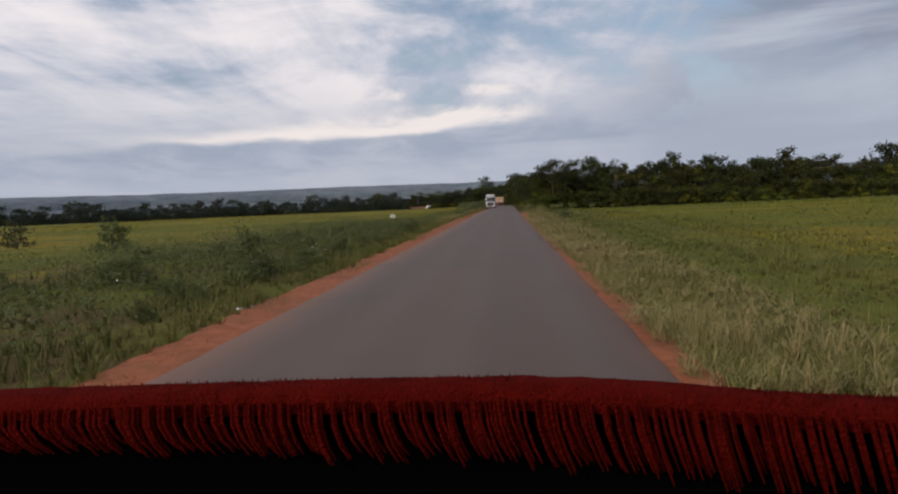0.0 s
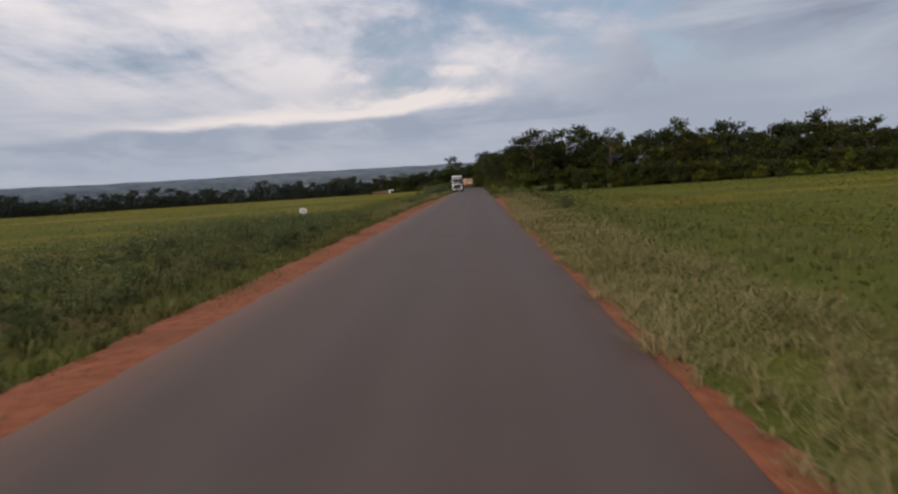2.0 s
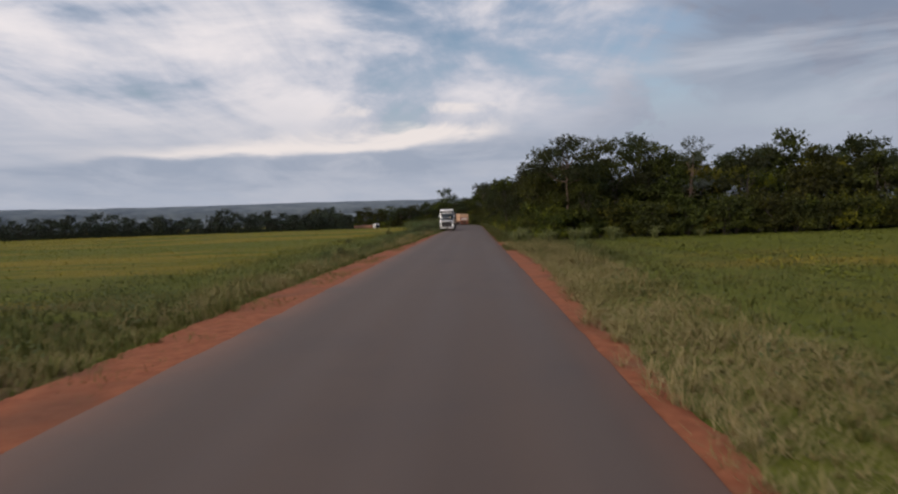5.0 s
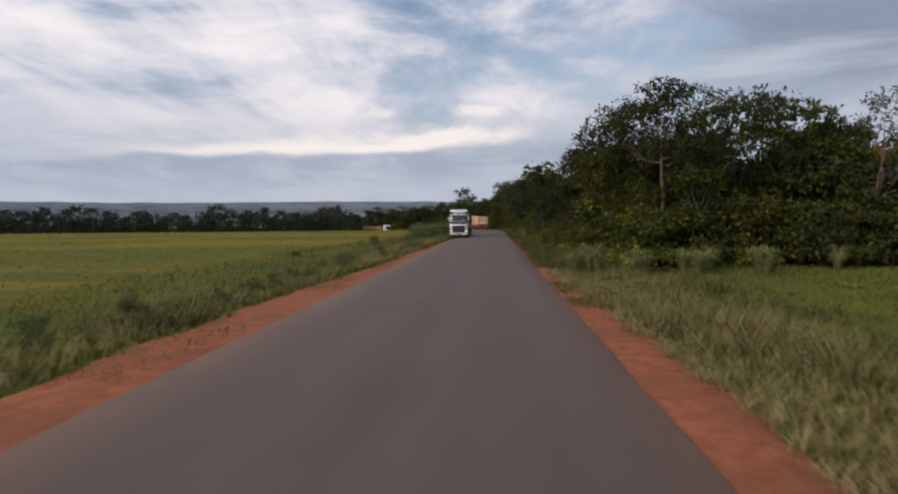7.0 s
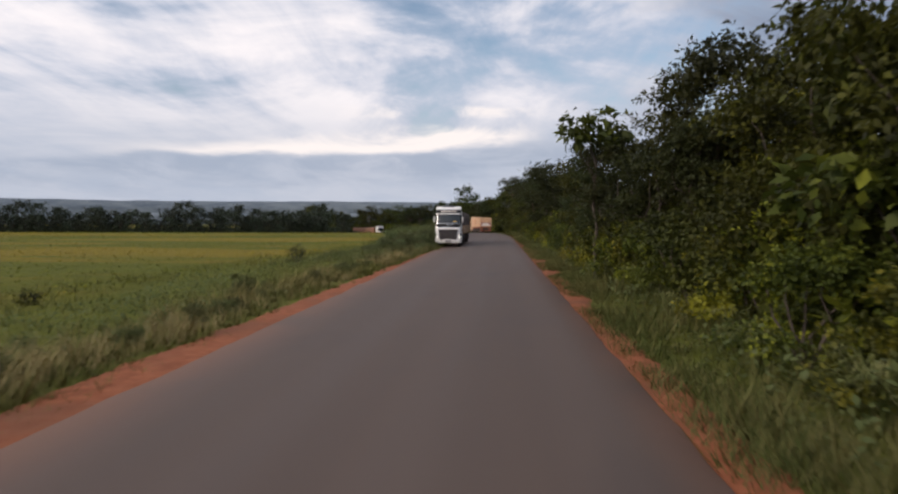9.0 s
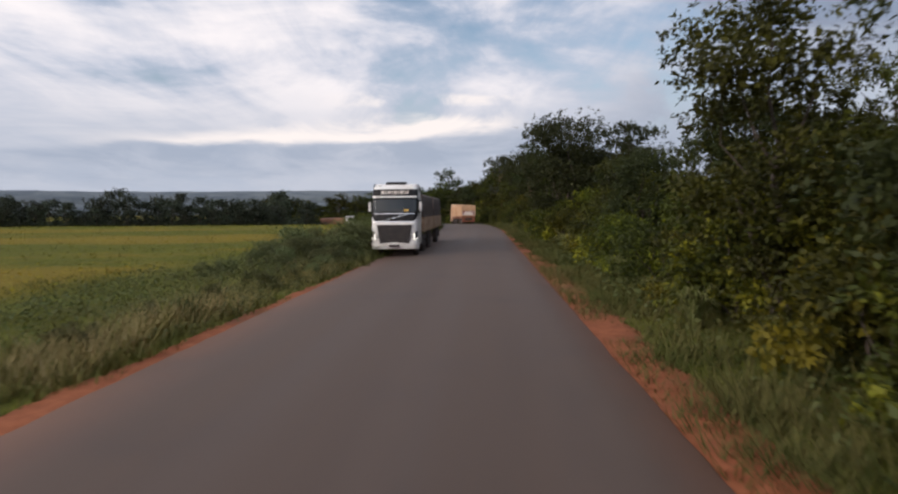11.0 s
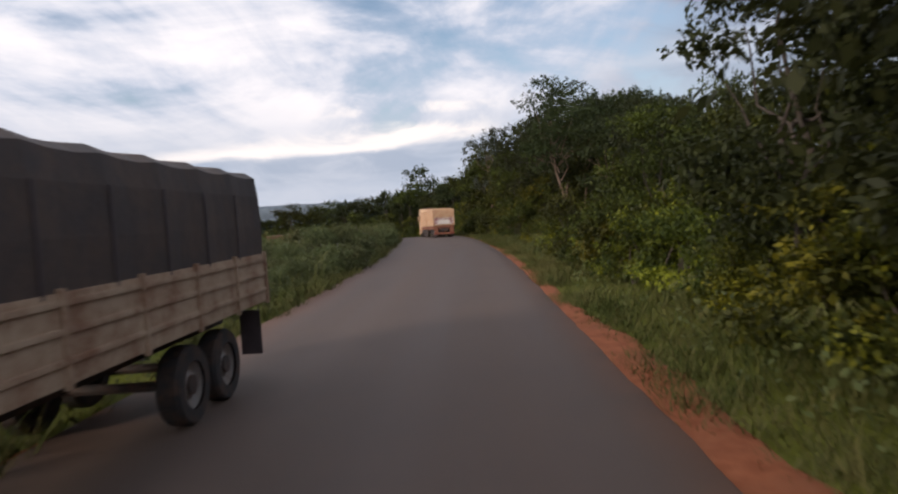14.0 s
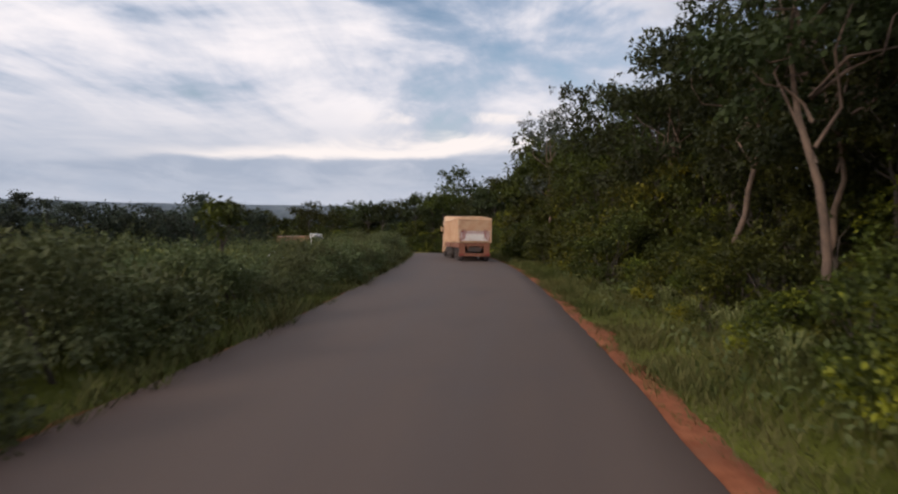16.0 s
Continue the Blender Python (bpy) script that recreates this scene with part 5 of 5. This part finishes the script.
        part("side_window", prism([(0.74, 2.34), (0.62, 2.55), (0.64, 3.04), (1.35, 3.04), (1.38, 2.42), (1.25, 2.28), (0.95, 2.22)], *sorted((e * 1.235, e * 1.262)), 0.004), M_GLASS, cab)
        part("door_seam", prism([(0.70, 1.05), (0.72, 1.05), (0.72, 2.2), (0.70, 2.2)], *sorted((e * 1.23, e * 1.253))), M_INK, cab)
        part("door_seam", prism([(1.46, 1.15), (1.475, 1.15), (1.475, 3.1), (1.46, 3.1)], *sorted((e * 1.23, e * 1.253))), M_INK, cab)
        part("door_handle", box(*sorted((e * 1.24, e * 1.28)), 1.26, 1.42, 2.02, 2.07, 0.01), M_BLACK, cab)
        part("upper_vent", prism([(1.2, 3.50), (1.32, 3.74), (1.9, 3.76), (1.9, 3.50)], *sorted((e * 1.20, e * 1.235)), 0.004), M_BLACK, cab)
        part("wheel_arch", prism([(0.80, 0.45), (0.82, 1.02), (1.02, 1.18), (1.85, 1.18), (2.02, 1.02), (2.05, 0.6), (1.98, 0.6), (1.92, 0.98), (1.80, 1.10),
                                  (1.08, 1.10), (0.92, 0.96), (0.88, 0.45)], *sorted((e * 1.02, e * 1.27)), 0.01), paint, cab)
        part("mirror_arm", prism([(0.50, 2.96), (0.56, 2.96), (0.56, 3.02), (0.50, 3.02)], *sorted((e * 1.18, e * 1.44)), 0.01), M_BLACK, cab)
        part("mirror", box(*sorted((e * 1.31, e * 1.46)), 0.47, 0.60, 2.42, 2.94, 0.04), paint, cab, "tall painted mirror housing")
        part("step", box(*sorted((e * 0.98, e * 1.24)), 0.82, 0.90, 0.42, 0.50, 0.01), M_BLACK, cab)
    part("engine_block", box(-0.8, 0.8, 0.3, 2.2, 0.5, 0.98, 0.03), M_CHASSIS, ob)
    for e in (-1, 1):
        part("chassis_rail", box(e * 0.42 - 0.04, e * 0.42 + 0.04, 0.6, 6.4, 0.72, 0.98, 0.01), M_CHASSIS, ob)
        part("fuel_tank", lathe([(0.30, 2.6), (0.32, 2.65), (0.32, 3.75), (0.30, 3.8)], "Y", 16, (e * 0.88, 0, 0.72)), M_CHASSIS, ob)
    for y in (1.42, 4.55, 5.75):
        axle(ob, y)


def tarped_trailer(ob, y0, y1, board, cover, axles):
    body = part("trailer_bed", box(-1.28, 1.28, y0, y1, 1.22, 1.38, 0.02), M_CHASSIS, ob)
    n = max(3, int((y1 - y0) / 1.25))
    for e in (-1, 1):
        for i in range(n):
            a, b = y0 + 0.02 + (y1 - y0 - 0.04) * i / n, y0 + 0.02 + (y1 - y0 - 0.04) * (i + 1) / n
            panel = part("side_board", box(*sorted((e * 1.27, e * 1.32)), a + 0.03, b - 0.03, 1.24, 2.04, 0.008), board, body)
            for z in (1.42, 1.68, 1.92):
                part("board_rib", box(*sorted((e * 1.318, e * 1.345)), a + 0.05, b - 0.05, z, z + 0.06, 0.006), board, panel)
        for i in range(n + 1):
            y = y0 + (y1 - y0) * i / n
            part("stake", box(*sorted((e * 1.29, e * 1.355)), y - 0.03, y + 0.03, 1.2, 2.08, 0.006), board, body)
    for y in (y0, y1):
        part("end_board", box(-1.27, 1.27, y - 0.03, y + 0.03, 1.24, 2.06, 0.01), board, body)
    k = 18
    verts, faces = [], []
    prof = [(-1.30, 1.98), (-1.31, 2.5), (-1.29, 3.0), (-1.25, 3.32), (-1.10, 3.42), (-0.5, 3.50), (0.0, 3.52), (0.5, 3.50), (1.10, 3.42), (1.25, 3.32), (1.29, 3.0),
            (1.31, 2.5), (1.30, 1.98)]
    for i in range(k + 1):
        y = y0 + (y1 - y0) * i / k
        sag = 0.05 * abs(math.sin(i * math.pi / 3)) + 0.02 * noise.noise((y, 3, 1))
        for x, z in prof:
            verts.append((x * (1 - 0.02 * abs(math.sin(i * math.pi / 3))), y, z - sag * max(0, z - 3.0) * 2))
    m = len(prof)
    for i in range(k):
        faces += [(i * m + j, i * m + j + 1, (i + 1) * m + j + 1, (i + 1) * m + j) for j in range(m - 1)]
    faces += [tuple(range(m)), tuple(reversed(range(k * m, k * m + m)))]
    tarp = child("tarpaulin", mesh_of("tarpaulin", verts, faces, cover), body, "dark weathered tarpaulin")
    for i in range(1, 6):
        y = y0 + (y1 - y0) * i / 6
        part("tarp_strap", box(1.312, 1.322, y - 0.02, y + 0.02, 2.0, 3.0), M_INK, tarp)
        part("tarp_strap", box(-1.322, -1.312, y - 0.02, y + 0.02, 2.0, 3.0), M_INK, tarp)
    for e in (-1, 1):
        part("trailer_rail", box(e * 0.5 - 0.05, e * 0.5 + 0.05, y0 + 0.3, y1 - 0.05, 0.9, 1.22, 0.01), M_CHASSIS, ob)
        part("mudguard", box(*sorted((e * 0.85, e * 1.2)), y1 - 0.10, y1 - 0.07, 0.35, 1.1), M_INK, ob)
    for y in axles:
        axle(ob, y)


def oncoming_lorry():
    ob = thing("articulated_lorry", "white lorry with two tarpaulin-covered trailers on the road", "lorry")
    cab_of(ob)
    tarped_trailer(ob, 3.3, 10.3, M_BOARD, M_TARP, (8.3, 9.5))
    tarped_trailer(ob, 11.3, 18.4, M_BOARD, M_TARP, (15.6, 16.8))
    part("drawbar", box(-0.12, 0.12, 10.2, 11.2, 0.95, 1.15, 0.01), M_CHASSIS, ob)
    ob.matrix_basis = pose(-4.8, 192.4, 0.02, 0, 0, 0)
    return ob


def distant_lorry():
    ob = thing("articulated_lorry", "far white-cabbed lorry with a long brown trailer", "lorry")
    cab_of(ob)
    tarped_trailer(ob, 3.0, 15.0, M_BRASS, M_BRASS, (12.0, 13.2))
    x, y, zn, _ = lane(296.0, -2.6)
    x2, y2, zr, _ = lane(307.0, -2.6)
    ob.matrix_basis = pose(x, y, zn + 0.02, 0, 0, math.degrees(math.atan2(x - x2, y2 - y))) @ pose(0, 0, 0, math.degrees(math.atan2(zr - zn, 14.0)))
    return ob


def box_trailer(ob, y0, y1, axles, last):
    """A ribbed cream tipper body; the last one carries the rear boards and stripes."""
    body = part("tipper_body", prism([(-1.27, 1.45), (-1.30, 1.6), (-1.30, 3.30), (-1.22, 3.34), (1.22, 3.34), (1.30, 3.30), (1.30, 1.6), (1.27, 1.45)], y0, y1),
                M_CREAM, ob, "dusty cream tipper body")
    body.data.transform(Matrix(((0, 1, 0, 0), (1, 0, 0, 0), (0, 0, 1, 0), (0, 0, 0, 1))))
    body.data.flip_normals()
    cover = prism([(-1.24, 3.33), (-1.0, 3.44), (-0.4, 3.51), (0.4, 3.51), (1.0, 3.44), (1.24, 3.33)], y0 + 0.03, y1 - 0.03)
    cover.transform(Matrix(((0, 1, 0, 0), (1, 0, 0, 0), (0, 0, 1, 0), (0, 0, 0, 1))))
    bmesh.ops.recalc_face_normals(cover, faces=cover.faces)
    part("load_cover", cover, M_CREAM, body, "dusty cream cover over the load")
    n = max(3, int((y1 - y0) / 0.9))
    for e in (-1, 1):
        for i in range(n + 1):
            y = y0 + 0.06 + (y1 - y0 - 0.12) * i / n
            part("side_rib", box(*sorted((e * 1.295, e * 1.345)), y - 0.045, y + 0.045, 1.5, 3.3, 0.01), M_CREAM, body)
        part("top_rail", box(*sorted((e * 1.24, e * 1.35)), y0, y1, 3.26, 3.36, 0.015), M_CREAM, body)
        part("side_skirt", box(*sorted((e * 1.16, e * 1.24)), y0 + 0.1, y1 - 0.1, 1.05, 1.42, 0.015), M_DUSTY, ob)
        part("trailer_rail", box(e * 0.5 - 0.06, e * 0.5 + 0.06, y0, y1 - 0.05, 0.98, 1.44, 0.01), M_DUSTY, ob)
    for y in axles:
        axle(ob, y)
    if not last:
        return
    gate = part("tailgate", box(-1.22, 1.22, y1, y1 + 0.05, 1.5, 3.26, 0.015), M_CREAM, body, "cream ribbed tailgate")
    for z in (2.46, 2.70, 2.95, 3.18):
        part("gate_rib", box(-1.18, 1.18, y1 + 0.045, y1 + 0.13, z, z + 0.07, 0.012), M_CREAM, gate)
    for x in (-1.24, 1.24):
        part("corner_post", box(x - 0.07, x + 0.07, y1 - 0.02, y1 + 0.10, 1.45, 3.32, 0.015), M_CREAM, body)
    band = part("warning_board", box(-1.20, 1.20, y1 + 0.05, y1 + 0.075, 1.60, 2.36, 0.006), M_PLATE, gate, "white board with red slanted stripes")
    for e in (-1, 1):
        for i in range(5):
            z = 1.58 + i * 0.15
            bm = prism([(0, z), (0.008, z), (0.008, z + 0.085), (0, z + 0.085)], 0.0, 0.46)
            for v in bm.verts:
                v.co.z += v.co.x * 0.55
                v.co.x = e * (1.17 - v.co.x)
                v.co.y += y1 + 0.076
            bmesh.ops.recalc_face_normals(bm, faces=bm.faces)
            part("warning_stripe", bm, M_RED, band)
    for i in range(9):
        x = -0.85 + i * 0.2
        bm = prism([(0, 2.14), (0.008, 2.14), (0.008, 2.34), (0, 2.34)], x, x + 0.10)
        for v in bm.verts:
            v.co.x += (v.co.z - 2.16) * 0.6
            v.co.y += y1 + 0.076
        part("warning_stripe", bm, M_RED, band)
    plate = part("sign_plate", box(-0.70, 0.70, y1 + 0.086, y1 + 0.098, 1.74, 2.10, 0.004), M_PLATE, band, "white rear board with dark marks")
    part("bumper_bar", box(-1.25, 1.25, y1 - 0.12, y1 + 0.02, 0.38, 0.62, 0.02), M_DUSTY, ob, "dusty red-brown rear bumper")
    for e in (-1, 1):
        part("rear_post", box(*sorted((e * 0.72, e * 1.18)), y1 - 0.14, y1 - 0.02, 0.62, 1.46, 0.02), M_DUSTY, ob)
        lampb = part("tail_lamp", box(*sorted((e * 0.86, e * 1.16)), y1 + 0.02, y1 + 0.05, 0.46, 0.58, 0.008), M_RED, ob)
        part("mud_flap", box(*sorted((e * 0.78, e * 1.2)), y1 - 0.30, y1 - 0.28, 0.16, 0.9), M_INK, ob)
    part("rear_box", box(-0.55, 0.55, y1 - 0.5, y1 - 0.10, 0.75, 1.12, 0.03), M_CHASSIS, ob)
    part("cross_member", box(-0.72, 0.72, y1 - 0.16, y1 - 0.06, 1.18, 1.44, 0.015), M_DUSTY, ob)


def lorry_ahead():
    ob = thing("tipper_lorry", "dusty cream lorry with twin tipper bodies and striped tailgate", "lorry")
    cab_of(ob, M_CREAM)
    box_trailer(ob, 2.9, 8.7, (7.0, 8.2), False)
    box_trailer(ob, 9.5, 15.5, (12.2, 13.4, 14.6), True)
    part("drawbar", box(-0.12, 0.12, 8.8, 9.8, 0.98, 1.18, 0.01), M_DUSTY, ob)
    x, y, zr, _ = lane(212.0, 0.05)
    h = math.radians(10.5)
    nose = Vector((x, y, 0)) + Vector((-math.sin(h), math.cos(h), 0)) * 15.5
    zn = float(drop(nose.y / PLAN)) * PLAN
    ob.matrix_basis = pose(nose.x, nose.y, zn + 0.02, 0, 0, 180 + math.degrees(h)) @ pose(0, 0, 0, math.degrees(math.atan2(zr - zn, 15.5)))
    return ob


oncoming_lorry()
lorry_ahead()
distant_lorry()


def dashboard():
    """The car's dashboard with a red fringed cover, as it stands at the start; it rests on its own bulkhead."""
    ob = thing("dashboard", "black car dashboard under a red fringed plush cover", "dashboard", at=pose(0, 0, EYE - 1.9))
    # near-black base colour stands in for the shade of the unbuilt cabin
    black = plain("dash_shade_black", (0.0012, 0.0012, 0.0012), 1.0, amount=0.2, spec=0.0)
    red = plain("red_plush", (0.105, 0.0045, 0.002), 1.0, dirt=(0.05, 0.002, 0.001), scale=30, amount=0.6, bump=0.8, spec=0.03)
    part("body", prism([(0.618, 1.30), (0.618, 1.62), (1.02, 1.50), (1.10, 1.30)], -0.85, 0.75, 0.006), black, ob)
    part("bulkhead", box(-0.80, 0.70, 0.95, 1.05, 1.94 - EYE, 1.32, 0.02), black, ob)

    def top_at(x):
        return 1.726 - 0.075 * max(0.0, x) - 0.02 * max(0.0, -x - 0.3)
    verts, faces, n = [], [], 60
    for i in range(n + 1):
        x = -0.85 + 1.60 * i / n
        verts += [(x, 0.6172, 1.58), (x, 0.6172, top_at(x) - 0.012), (x, 0.70, top_at(x) - 0.035)]
        if i:
            b = (i - 1) * 3
            faces += [(b + j, b + 3 + j, b + 4 + j, b + 1 + j) for j in range(2)]
    child("pad", mesh_of("pad", verts, faces, black, True), ob, "padded front under the cover, near-black as in cabin shade")
    verts, faces, n = [], [], 110
    rows = ((0.606, -0.022), (0.606, -0.014), (0.612, -0.006), (0.626, -0.001), (0.65, 0.0), (0.72, -0.03), (0.90, -0.13))
    for i in range(n + 1):
        x = -0.86 + 1.62 * i / n
        top = top_at(x) + 0.004 * noise.noise((x * 5, 1, 0)) + 0.002 * noise.noise((x * 40, 1, 0))
        verts += [(x, y, top + dz) for y, dz in rows]
        if i:
            b = (i - 1) * 7
            faces += [(b + j, b + 7 + j, b + 8 + j, b + 1 + j) for j in range(6)]
    cover = child("cover", mesh_of("cover", verts, faces, red, True), ob, "deep red plush cover")
    # nap standing up along the front roll
    x = RNG.uniform(-0.85, 0.75, 5200)
    y = RNG.uniform(0.606, 0.70, 5200)
    z = np.array([top_at(a) for a in x]) - np.where(y > 0.65, (y - 0.65) * 0.43, (0.65 - y) ** 2 * 4)
    base = np.stack([x, y, z - 0.001], 1)
    lean_to = unit(5200) * 0.0022 + np.array([0, -0.0010, 0.0024])
    side = np.array([0.0007, 0, 0])
    nap = np.stack([base - side, base + side, base + lean_to + side * 0.3, base + lean_to - side * 0.3], 1)
    child("nap", quads_mesh("nap", nap, red), cover, "short red plush nap")
    v, f = [], []
    x = -0.85
    while x < 0.75:
        # locks of strands that hang together, with dark gaps between
        lock = RNG.uniform(0.004, 0.016)
        lean = 0.016 + 0.014 * noise.noise((x * 7, 7, 0))
        reach = (0.037 + 0.030 * min(1.0, max(0.0, (x + 0.55) / 0.7))) * RNG.uniform(0.88, 1.08)
        for i in range(max(3, int(lock / 0.0017))):
            px = x + lock * RNG.uniform(0, 1)
            y = 0.603 - RNG.uniform(0, 0.007)
            top = top_at(px) - 0.010
            tip = reach * RNG.uniform(0.85, 1.1)
            tube([(px, y + 0.004, top), (px + lean * 0.15, y - 0.003, top - tip * 0.35), (px + lean * 0.55, y - 0.002, top - tip * 0.7), (px + lean, y + 0.004, top - tip)],
                 (0.0015, 0.0019, 0.0018, 0.0008), 4, v, f)
        x += lock + (RNG.uniform(0.001, 0.007) if RNG.uniform() < 0.75 else 0.0)
    child("fringe", mesh_of("fringe", v, f, red, True), cover, "hanging red fringe strands")


dashboard()
